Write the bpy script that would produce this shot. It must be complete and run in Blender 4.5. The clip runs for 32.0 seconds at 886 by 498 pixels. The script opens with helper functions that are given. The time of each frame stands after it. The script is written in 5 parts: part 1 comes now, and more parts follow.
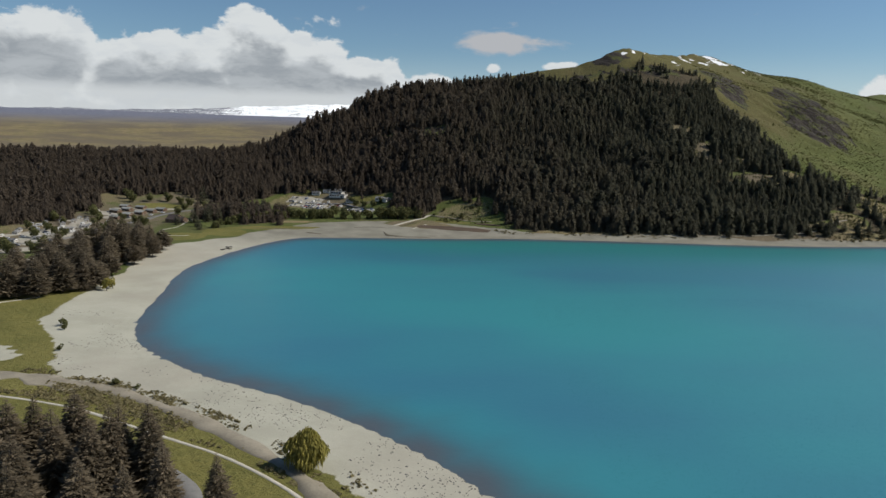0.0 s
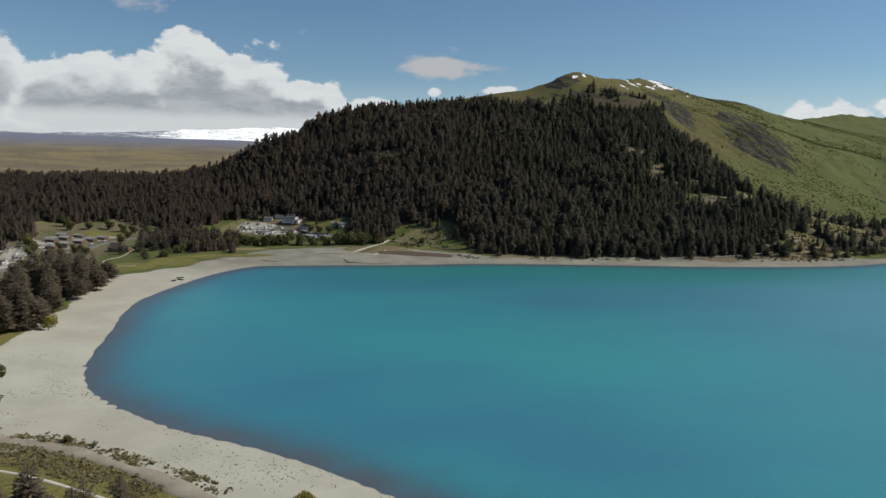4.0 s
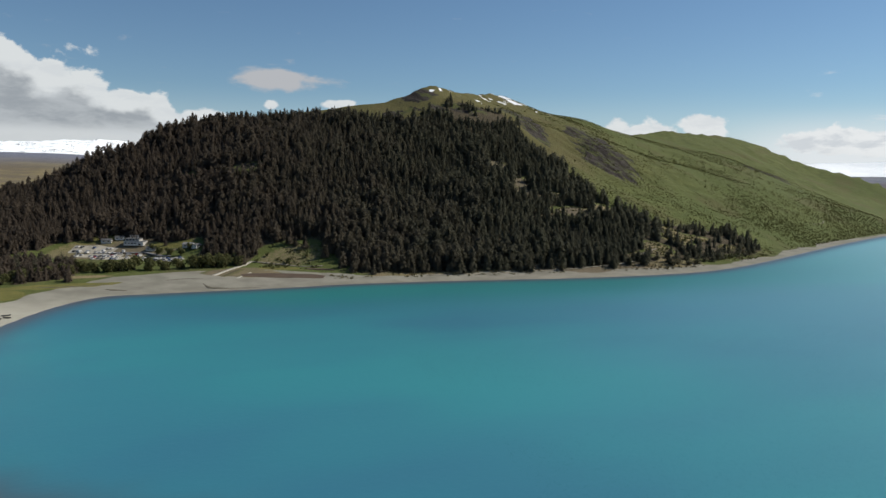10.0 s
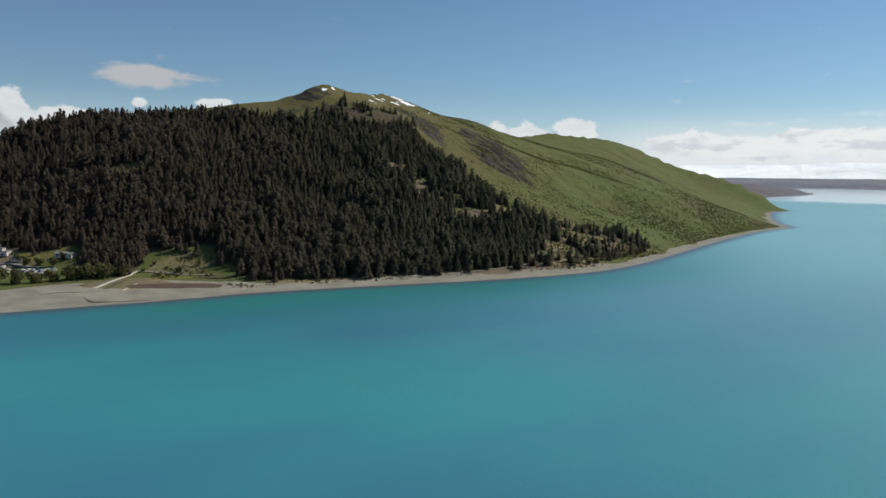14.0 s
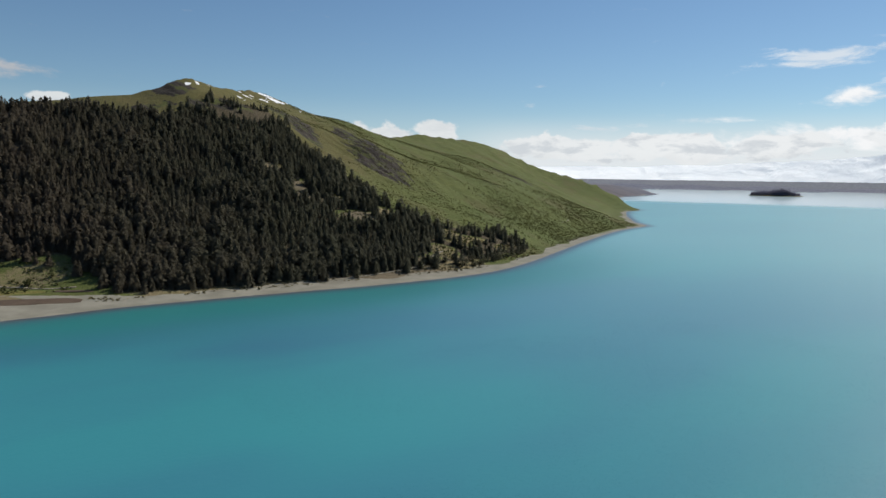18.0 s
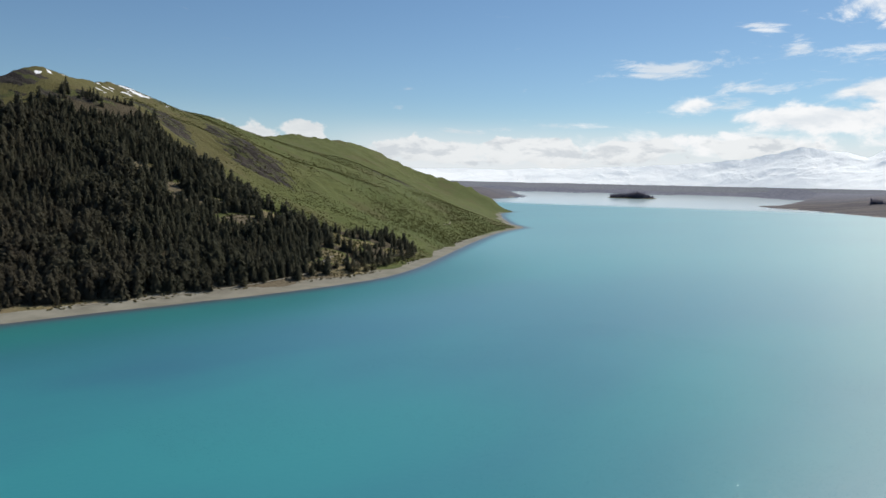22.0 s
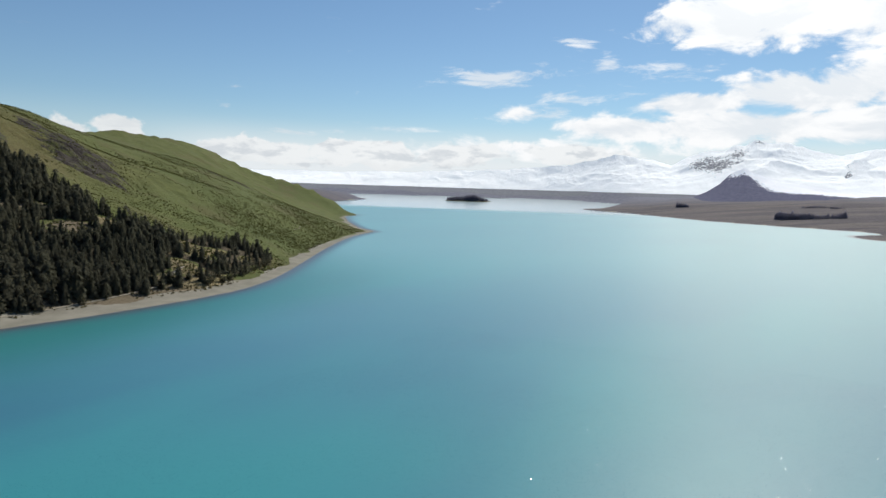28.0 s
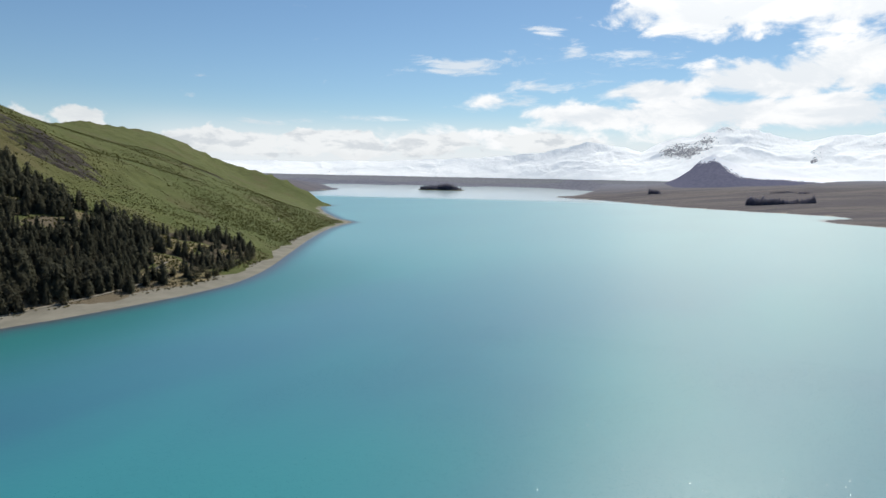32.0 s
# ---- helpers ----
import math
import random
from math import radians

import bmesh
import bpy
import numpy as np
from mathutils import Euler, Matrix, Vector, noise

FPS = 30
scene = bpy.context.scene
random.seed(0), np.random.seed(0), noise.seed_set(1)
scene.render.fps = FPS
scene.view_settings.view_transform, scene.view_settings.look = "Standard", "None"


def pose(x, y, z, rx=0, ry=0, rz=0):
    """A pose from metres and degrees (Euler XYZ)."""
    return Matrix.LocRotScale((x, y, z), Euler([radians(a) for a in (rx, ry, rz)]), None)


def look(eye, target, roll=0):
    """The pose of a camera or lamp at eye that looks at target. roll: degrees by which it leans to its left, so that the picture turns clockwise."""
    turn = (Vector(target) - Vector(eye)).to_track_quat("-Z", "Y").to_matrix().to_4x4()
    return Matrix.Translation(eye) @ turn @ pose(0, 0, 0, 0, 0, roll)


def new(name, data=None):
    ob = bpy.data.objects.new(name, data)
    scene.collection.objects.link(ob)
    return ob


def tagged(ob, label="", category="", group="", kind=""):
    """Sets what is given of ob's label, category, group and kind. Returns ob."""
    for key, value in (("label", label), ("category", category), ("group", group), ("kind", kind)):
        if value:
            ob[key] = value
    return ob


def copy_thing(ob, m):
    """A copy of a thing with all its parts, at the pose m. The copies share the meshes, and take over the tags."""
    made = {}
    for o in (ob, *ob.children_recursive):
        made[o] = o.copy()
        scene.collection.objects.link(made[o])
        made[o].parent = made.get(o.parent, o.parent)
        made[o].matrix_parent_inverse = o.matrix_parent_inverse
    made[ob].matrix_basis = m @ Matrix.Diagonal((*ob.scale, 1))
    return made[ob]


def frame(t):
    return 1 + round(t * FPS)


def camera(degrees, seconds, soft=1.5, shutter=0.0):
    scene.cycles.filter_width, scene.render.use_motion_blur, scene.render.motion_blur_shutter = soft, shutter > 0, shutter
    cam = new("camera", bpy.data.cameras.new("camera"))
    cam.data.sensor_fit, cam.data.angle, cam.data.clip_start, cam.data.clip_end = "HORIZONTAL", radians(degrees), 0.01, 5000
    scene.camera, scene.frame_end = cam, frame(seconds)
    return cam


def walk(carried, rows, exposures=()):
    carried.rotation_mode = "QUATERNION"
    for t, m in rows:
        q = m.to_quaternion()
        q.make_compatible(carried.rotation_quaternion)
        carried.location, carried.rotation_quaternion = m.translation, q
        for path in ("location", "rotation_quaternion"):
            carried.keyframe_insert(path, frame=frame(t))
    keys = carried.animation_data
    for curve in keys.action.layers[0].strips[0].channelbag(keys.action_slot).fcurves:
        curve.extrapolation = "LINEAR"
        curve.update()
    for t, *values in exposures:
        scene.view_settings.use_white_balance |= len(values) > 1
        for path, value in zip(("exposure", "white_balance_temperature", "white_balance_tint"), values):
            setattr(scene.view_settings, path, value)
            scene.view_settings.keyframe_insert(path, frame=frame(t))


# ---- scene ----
EXPOSURES = ((0.0, 0.12), (6.0, 0.14), (13.0, 0.16), (19.0, 0.18), (25.0, 0.22), (32.0, 0.26))
cam = camera(65.07, 32.0)
PATH = [
    (0.0, look((-0.00, 0.00, 76.50), (-0.00, 493.27, -5.24), 1.17)),
    (1.0, look((-3.51, 4.06, 76.36), (5.17, 497.95, -1.10), 1.08)),
    (2.0, look((-6.98, 8.19, 76.24), (11.30, 502.50, 3.31), 1.05)),
    (3.0, look((-10.40, 12.44, 76.18), (18.51, 506.81, 7.16), 0.99)),
    (3.5, look((-12.10, 14.59, 76.16), (22.19, 508.90, 9.24), 0.98)),
    (5.5, look((-18.75, 23.42, 76.36), (42.54, 516.00, 16.24), 0.91)),
    (6.0, look((-20.34, 25.68, 76.38), (49.11, 517.36, 17.78), 0.87)),
    (7.0, look((-23.44, 30.25, 76.38), (65.91, 518.99, 20.24), 0.86)),
    (8.0, look((-26.45, 34.85, 76.35), (86.14, 518.88, 21.21), 0.76)),
    (9.0, look((-29.32, 39.52, 76.32), (102.43, 518.78, 22.00), 0.74)),
    (10.0, look((-31.98, 44.29, 76.27), (118.12, 518.20, 22.55), 0.77)),
    (11.0, look((-34.55, 49.14, 76.18), (134.87, 516.54, 22.99), 0.78)),
    (12.0, look((-37.12, 54.05, 76.12), (151.02, 514.31, 23.49), 0.70)),
    (13.0, look((-39.62, 59.08, 76.13), (167.87, 510.98, 23.91), 0.68)),
    (13.5, look((-40.83, 61.63, 76.14), (176.13, 509.10, 24.17), 0.70)),
    (15.5, look((-45.05, 72.59, 76.36), (214.33, 497.00, 25.31), 0.73)),
    (16.0, look((-45.94, 75.54, 76.44), (224.37, 493.08, 25.58), 0.74)),
    (17.0, look((-47.62, 81.55, 76.61), (242.77, 485.42, 26.03), 0.81)),
    (18.0, look((-49.12, 87.70, 76.79), (259.97, 477.52, 26.71), 0.86)),
    (19.0, look((-50.34, 93.94, 76.99), (276.77, 468.84, 27.51), 0.93)),
    (20.0, look((-51.27, 100.23, 77.18), (292.95, 459.56, 28.25), 0.97)),
    (21.0, look((-51.77, 106.55, 77.38), (309.97, 448.33, 29.12), 1.17)),
    (22.0, look((-51.97, 112.89, 77.59), (324.53, 438.46, 30.07), 1.31)),
    (23.0, look((-51.90, 119.18, 77.82), (339.23, 427.11, 30.96), 1.46)),
    (24.0, look((-51.68, 125.36, 78.02), (352.77, 415.70, 31.90), 1.54)),
    (25.0, look((-51.29, 131.37, 78.21), (364.64, 405.15, 32.97), 1.64)),
    (25.5, look((-51.08, 134.31, 78.28), (370.50, 399.37, 33.34), 1.64)),
    (27.5, look((-49.89, 145.35, 78.36), (389.81, 379.41, 34.91), 1.72)),
    (28.0, look((-49.60, 147.97, 78.38), (393.45, 375.75, 35.63), 1.74)),
    (29.0, look((-49.06, 153.13, 78.44), (399.97, 369.01, 36.31), 1.76)),
    (30.0, look((-48.51, 158.09, 78.53), (402.69, 369.14, 35.24), 1.69)),
    (31.0, look((-47.90, 162.85, 78.60), (403.40, 373.15, 32.73), 1.49)),
    (32.0, look((-47.21, 167.49, 78.68), (404.45, 376.01, 28.50), 1.16)),
]
walk(cam, PATH, exposures=EXPOSURES)

# ---- sky and sun ----
SUN_AZ, SUN_EL = 88.0, 44.0
world = bpy.data.worlds.new("world")
scene.world = world
world.use_nodes = True


class Net:
    """Short hand for shader nodes: each call adds a node and returns its first or named output."""

    def __init__(self, tree):
        self.tree = tree
        tree.nodes.clear()

    def add(self, kind, inputs=(), out=0, **props):
        node = self.tree.nodes.new(kind)
        if "operation" in props:
            node.operation = props["operation"]
        if "clamp" in props:
            node.use_clamp = props["clamp"]
        if kind == "ShaderNodeMapRange":
            node.interpolation_type = "SMOOTHSTEP"
        if kind == "ShaderNodeMix":
            node.data_type = "RGBA"
        if "attribute" in props:
            node.attribute_name = props["attribute"]
        for key, value in dict(inputs).items():
            if isinstance(value, bpy.types.NodeSocket):
                self.tree.links.new(value, node.inputs[key])
            else:
                node.inputs[key].default_value = value
        return node.outputs[out] if len(node.outputs) else None

    def math(self, op, a, b=0.0, c=0.0, clamp=False):
        return self.add("ShaderNodeMath", {0: a, 1: b, 2: c}, operation=op, clamp=clamp)

    def noise(self, vector, scale, detail=4.0, rough=0.55, distort=0.0):
        return self.add("ShaderNodeTexNoise", {"Vector": vector, "Scale": scale, "Detail": detail, "Roughness": rough, "Distortion": distort})

    def step(self, value, lo, hi, a=0.0, b=1.0):
        return self.add("ShaderNodeMapRange", {"Value": value, "From Min": lo, "From Max": hi, "To Min": a, "To Max": b})

    def mix(self, fac, a, b):
        return self.add("ShaderNodeMix", {0: fac, 6: a, 7: b}, out=2)

    def vec(self, vector, scale):
        return self.add("ShaderNodeMapping", {"Vector": vector, "Scale": scale})


def blob(net, az, el, az0, el0, wa, we, amount):
    """A soft patch of cloud cover round a heading and a height over the horizon, in degrees."""
    da = net.math("DIVIDE", net.math("SUBTRACT", az, az0), wa)
    de = net.math("DIVIDE", net.math("SUBTRACT", el, el0), we)
    q = net.math("ADD", net.math("MULTIPLY", da, da), net.math("MULTIPLY", de, de))
    return net.math("MULTIPLY", net.math("POWER", 2.718, net.math("MULTIPLY", q, -1.0)), amount)


net = Net(world.node_tree)
direction = net.add("ShaderNodeTexCoord", out="Generated")
xyz = world.node_tree.nodes.new("ShaderNodeSeparateXYZ")
world.node_tree.links.new(direction, xyz.inputs[0])
az = net.math("MULTIPLY", net.math("ARCTAN2", xyz.outputs[0], xyz.outputs[1]), 57.2958)
el = net.math("MULTIPLY", net.math("ARCSINE", xyz.outputs[2]), 57.2958)
air = world.node_tree.nodes.new("ShaderNodeTexSky")
air.sky_type, air.sun_disc, air.sun_elevation, air.sun_rotation = "NISHITA", False, radians(SUN_EL), radians(SUN_AZ)
air.altitude, air.air_density, air.dust_density, air.ozone_density = 700.0, 1.0, 0.3, 1.6
sky = net.add("ShaderNodeVectorMath", {0: air.outputs[0], 1: (0.55, 0.66, 0.72)}, operation="MULTIPLY")
sky = net.mix(net.step(el, 0.0, 7.0, 0.55, 0.0), sky, (5.6, 6.3, 7.0, 1))
sky = net.mix(net.math("MULTIPLY", net.step(el, 1.5, 5.5, 0.85, 0.0), net.step(az, 36.0, 46.0)), sky, (6.9, 7.2, 7.5, 1))
flatten = net.vec(direction, (1.0, 1.0, 1.5))
# cumulus: heaped, grey below and white above, with a second bank low behind
HEAPS = ((-40, 5.0, 13, 4.6, 0.86), (-29, 5.2, 4.0, 3.5, 0.84), (-22, 4.4, 9, 2.6, 0.84), (-15.0, 5.2, 3.8, 3.9, 0.86), (-11, 4.6, 4.4, 3.2, 0.84), (-6.6, 4.2, 4.0, 2.2, 0.78),
         (-1.5, 3.7, 3.2, 1.4, 0.60), (-34, 2.0, 20, 2.2, 0.80), (-13, 2.2, 11, 2.2, 0.76), (3.6, 5.2, 1.0, 0.6, 0.5), (9.4, 5.4, 2.2, 0.6, 0.56),
         (34.6, 3.5, 3.4, 1.3, 0.50), (37.3, 3.9, 2.8, 1.5, 0.54), (31, 3.6, 2.2, 1.1, 0.45), (48, 2.6, 6, 1.5, 0.60), (56, 2.6, 7, 1.4, 0.58), (64, 2.8, 7, 1.4, 0.54), (73, 3.0, 6, 1.4, 0.46),
         (-90, 8, 40, 10, 0.45), (180, 12, 50, 14, 0.35), (-180, 12, 50, 14, 0.35))


def bank(noise_value, height_now):
    cover = None
    for row in HEAPS:
        one = blob(net, az, height_now, *row)
        cover = one if cover is None else net.math("MAXIMUM", cover, one)
    return net.math("ADD", net.math("MULTIPLY", noise_value, 0.95), cover)


heap = net.noise(flatten, 17.0, 8.0, 0.56, 0.15)
heap_up = net.noise(net.add("ShaderNodeVectorMath", {0: flatten, 1: (0.022, 0.0, 0.030)}, operation="ADD"), 17.0, 6.0, 0.54, 0.15)
body = bank(heap, el)
above = bank(heap_up, net.math("ADD", el, 1.25))
heap_mask = net.step(body, 0.78, 0.87)
shade = net.math("MULTIPLY", net.step(above, 0.84, 1.08), net.step(el, 2.5, 3.6, 0.28, 1.0))
shade = net.math("MULTIPLY", shade, net.step(az, 15.0, 35.0, 1.0, 0.42))
heap_white = net.mix(net.step(az, 20.0, 60.0), (6.2, 6.5, 6.6, 1), (7.4, 7.6, 7.7, 1))
puff = net.noise(net.vec(direction, (1.0, 1.0, 3.0)), 20.0, 7.0, 0.6, 0.3)
heap_white = net.mix(net.math("MULTIPLY", net.step(puff, 0.46, 0.64), net.step(az, 38.0, 46.0, 0.35, 0.75)), heap_white, (5.0, 5.4, 5.8, 1))
heap_colour = net.mix(net.math("MULTIPLY", shade, net.step(puff, 0.34, 0.66, 1.0, 0.62)), heap_white, (2.9, 3.2, 3.5, 1))
# high sheets and wisps towards the sun
streak = net.noise(net.add("ShaderNodeMapping", {"Vector": direction, "Scale": (1.0, 1.0, 2.3), "Rotation": (radians(5), radians(-4), 0.0)}), 11.0, 8.0, 0.60, 0.35)
veil = None
for row in ((86, 13.4, 7.0, 2.6, 0.92), (97, 13.6, 9, 2.9, 0.92), (80.5, 12.8, 3.0, 1.6, 0.62), (95, 27, 24, 10, 0.95), (93, 38, 30, 12, 0.9), (82, 7.1, 5.2, 1.2, 0.72), (90, 7.9, 7, 1.8, 0.84), (98, 8.4, 8, 2.3, 0.86), (86, 5.4, 9, 1.6, 0.74), (77, 5.2, 6.0, 1.1, 0.68),
            (95, 5.4, 8, 1.7, 0.74), (69, 6.2, 3.0, 0.8, 0.44),
            (114, 14, 13, 16, 0.7), (4.0, 7.1, 3.6, 1.2, 0.56), (8.0, 6.9, 3.6, 0.9, 0.52), (10.0, 8.0, 2.0, 0.8, 0.34), (26.3, 6.3, 1.0, 0.5, 0.28), (-18, 10.4, 3, 1.0, 0.22), (96, 33, 26, 16, 0.58), (68, 3.4, 14, 1.2, 0.40)):
    one = blob(net, az, el, *row)
    veil = one if veil is None else net.math("MAXIMUM", veil, one)
veil_body = net.math("ADD", net.math("MULTIPLY_ADD", streak, 1.5, -0.25), veil)
veil_mask = net.step(veil_body, 0.76, 1.02)
# thin feathery wisps
feather = net.noise(net.add("ShaderNodeMapping", {"Vector": direction, "Scale": (1.0, 1.0, 5.0), "Rotation": (radians(3), radians(-5), 0.0)}), 13.0, 8.0, 0.66, 0.4)
wisp = None
for row in ((67, 9.2, 4.2, 0.8, 0.52), (64.2, 8.6, 3.4, 0.3, 0.46), (69.5, 6.4, 3.6, 1.2, 0.40), (73.2, 11.4, 1.6, 1.2, 0.40), (75.4, 10.3, 1.4, 1.0, 0.38), (73, 7.6, 5.0, 0.8, 0.40), (58, 4.8, 8, 0.4, 0.34), (80, 9.4, 5.0, 1.0, 0.36), (52, 4.2, 4, 0.4, 0.30)):
    one = blob(net, az, el, *row)
    wisp = one if wisp is None else net.math("MAXIMUM", wisp, one)
wisp_mask = net.math("MULTIPLY", net.step(net.math("ADD", net.math("MULTIPLY_ADD", feather, 1.6, -0.3), wisp), 0.72, 1.12), 0.8)
veil_mask = net.math("MAXIMUM", veil_mask, wisp_mask)
veil_colour = net.mix(net.step(streak, 0.40, 0.62), (6.4, 6.8, 7.2, 1), (8.0, 8.1, 8.2, 1))
veil_colour = net.mix(net.step(az, 25.0, 60.0), (4.1, 4.25, 4.5, 1), veil_colour)
# thin cloud glows towards the sun
veil_colour = net.mix(blob(net, az, el, 92, 38, 28, 18, 0.95), veil_colour, (17.0, 16.6, 16.0, 1))
colour = net.mix(veil_mask, sky, veil_colour)
colour = net.mix(heap_mask, colour, heap_colour)
# the sky's lower half is the haze over the ground
ground = net.mix(net.step(el, -0.6, 0.0), (2.2, 2.4, 2.6, 1), colour)
back = net.add("ShaderNodeBackground", {"Color": ground, "Strength": 0.10})
net.add("ShaderNodeOutputWorld", {"Surface": back})

sun = new("sun", bpy.data.lights.new("sun", "SUN"))
sun.data.energy, sun.data.angle, sun.data.color = 3.5, radians(0.53), (1.0, 0.93, 0.82)
sun.matrix_world = look((400 * math.sin(radians(SUN_AZ)), 400 * math.cos(radians(SUN_AZ)), 400 * math.tan(radians(SUN_EL))), (0, 0, 0))

# ---- materials ----
def material(name):
    mat = bpy.data.materials.new(name)
    mat.use_nodes = True
    return mat, Net(mat.node_tree)


def finish(net, colour, rough=0.9, bump=None, strength=0.4, distance=0.3, **more):
    inputs = {"Base Color": colour, "Roughness": rough}
    if bump is not None:
        inputs["Normal"] = net.add("ShaderNodeBump", {"Height": bump, "Strength": strength, "Distance": distance})
    inputs.update({"Specular IOR Level": more.get("spec", 0.25), "Metallic": more.get("metal", 0.0)})
    net.add("ShaderNodeOutputMaterial", {"Surface": net.add("ShaderNodeBsdfPrincipled", inputs)})


def simple(name, dark, light, size=1.0, rough=0.8, vary=0.0, bump=0.3, spec=0.25, metal=0.0):
    """Two tones mixed by a coarse and a fine grain; vary: how much whole objects differ."""
    mat, net = material(name)
    where = net.add("ShaderNodeTexCoord", out="Object")
    coarse, fine = net.noise(where, 0.35 / size, 3.0), net.noise(where, 4.0 / size, 5.0, 0.65)
    fac = net.math("ADD", net.math("MULTIPLY", coarse, 0.6), net.math("MULTIPLY", fine, 0.5))
    if vary:
        fac = net.math("ADD", fac, net.math("MULTIPLY", net.math("SUBTRACT", net.add("ShaderNodeObjectInfo", out="Random"), 0.5), vary))
    finish(net, net.mix(net.step(fac, 0.3, 0.8), (*dark, 1), (*light, 1)), rough, fine, bump, 0.05 * size, spec=spec, metal=metal)
    return mat


def ground_material():
    mat, net = material("land")
    where = net.add("ShaderNodeTexCoord", out="Object")
    place_xyz = net.tree.nodes.new("ShaderNodeSeparateXYZ")
    net.tree.links.new(where, place_xyz.inputs[0])
    one = net.add("ShaderNodeAttribute", out="Color", attribute="cover_one")
    two = net.add("ShaderNodeAttribute", out="Color", attribute="cover_two")
    split_one, split_two = (net.tree.nodes.new("ShaderNodeSeparateColor") for _ in range(2))
    net.tree.links.new(one, split_one.inputs[0])
    net.tree.links.new(two, split_two.inputs[0])
    gravel, rock, snow = split_one.outputs
    wood, lawn, dry = split_two.outputs
    big, mid, fine = net.noise(where, 0.006, 4.0), net.noise(where, 0.05, 5.0, 0.6), net.noise(where, 0.5, 6.0, 0.68)
    tiny = net.noise(where, 2.2, 5.0, 0.7)
    rag = net.math("ADD", net.math("MULTIPLY", net.math("SUBTRACT", mid, 0.5), 0.7), net.math("MULTIPLY", net.math("SUBTRACT", fine, 0.5), 0.6))
    edge = lambda mask, soft=0.12: net.step(net.math("ADD", mask, rag), 0.5 - soft, 0.5 + soft)
    # tussock hillside
    tussock = net.mix(net.step(mid, 0.35, 0.65), (0.076, 0.094, 0.026, 1), (0.112, 0.128, 0.042, 1))
    tussock = net.mix(net.step(fine, 0.52, 0.72), tussock, (0.055, 0.062, 0.022, 1))
    tussock = net.mix(net.step(big, 0.42, 0.62), tussock, net.mix(net.step(fine, 0.4, 0.7), (0.098, 0.120, 0.036, 1), (0.062, 0.078, 0.028, 1)))
    tussock = net.mix(net.step(net.noise(where, 0.012, 5.0, 0.6), 0.50, 0.66, 0.0, 0.5), tussock, (0.108, 0.092, 0.044, 1))
    warm = net.math("MULTIPLY", net.step(place_xyz.outputs[0], 320.0, 640.0, 0.55, 0.04), net.step(place_xyz.outputs[2], 40.0, 110.0))
    tussock = net.mix(warm, tussock, net.mix(net.step(fine, 0.35, 0.7), (0.145, 0.108, 0.048, 1), (0.080, 0.064, 0.032, 1)))
    dry_grass = net.mix(net.step(mid, 0.35, 0.65), (0.250, 0.200, 0.110, 1), (0.165, 0.145, 0.075, 1))
    dry_grass = net.mix(net.step(big, 0.4, 0.6), dry_grass, (0.150, 0.125, 0.085, 1))
    belt = net.noise(net.vec(net.add("ShaderNodeMapping", {"Vector": where, "Rotation": (0, 0, radians(-30))}), (0.012, 0.0022, 0.01)), 1.0, 4.0, 0.55)
    flats = net.mix(net.step(belt, 0.38, 0.60), (0.082, 0.076, 0.090, 1), (0.132, 0.116, 0.118, 1))
    flats = net.mix(net.step(mid, 0.45, 0.7, 0.0, 0.5), flats, (0.075, 0.072, 0.060, 1))
    dry_grass = net.mix(net.step(place_xyz.outputs[0], 1300.0, 1700.0), dry_grass, flats)
    # air haze painted on the land: blue-grey that grows with distance
    hazed_ground = net.mix(net.step(mid, 0.35, 0.65), (0.140, 0.152, 0.200, 1), (0.185, 0.195, 0.240, 1))
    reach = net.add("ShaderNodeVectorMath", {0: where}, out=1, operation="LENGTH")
    dry_grass = net.mix(net.step(net.math("ADD", reach, net.step(place_xyz.outputs[0], 200.0, 1500.0, 0.0, 250.0)), 3300.0, 4300.0), dry_grass, hazed_ground)
    grass = net.mix(net.step(mid, 0.3, 0.7), (0.132, 0.130, 0.040, 1), (0.180, 0.164, 0.054, 1))
    grass = net.mix(net.step(fine, 0.5, 0.75), grass, (0.092, 0.098, 0.031, 1))
    floor = net.mix(net.step(fine, 0.3, 0.7), (0.048, 0.040, 0.026, 1), (0.095, 0.078, 0.048, 1))
    stones = net.mix(net.step(mid, 0.3, 0.7), (0.355, 0.350, 0.285, 1), (0.430, 0.424, 0.350, 1))
    stones = net.mix(net.step(tiny, 0.52, 0.78, 0.0, 0.5), stones, (0.24, 0.235, 0.21, 1))
    stones = net.mix(net.step(big, 0.42, 0.6, 0.0, 0.6), stones, (0.35, 0.325, 0.27, 1))
    stones = net.mix(net.step(place_xyz.outputs[1], 440.0, 520.0, 0.0, 0.85), stones, net.mix(net.step(mid, 0.3, 0.7), (0.160, 0.152, 0.122, 1), (0.235, 0.225, 0.185, 1)))
    slab = net.noise(net.vec(net.add("ShaderNodeMapping", {"Vector": where, "Rotation": (0, 0, radians(-27))}), (0.17, 0.026, 0.05)), 1.0, 6.0, 0.68)
    cliff = net.mix(net.step(slab, 0.40, 0.60), (0.022, 0.019, 0.017, 1), (0.066, 0.057, 0.049, 1))
    cliff = net.mix(net.step(fine, 0.55, 0.72), cliff, (0.112, 0.102, 0.088, 1))
    cliff = net.mix(net.step(net.math("SUBTRACT", slab, mid), 0.02, 0.11), cliff, (0.080, 0.088, 0.030, 1))
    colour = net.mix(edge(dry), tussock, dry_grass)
    colour = net.mix(edge(lawn), colour, grass)
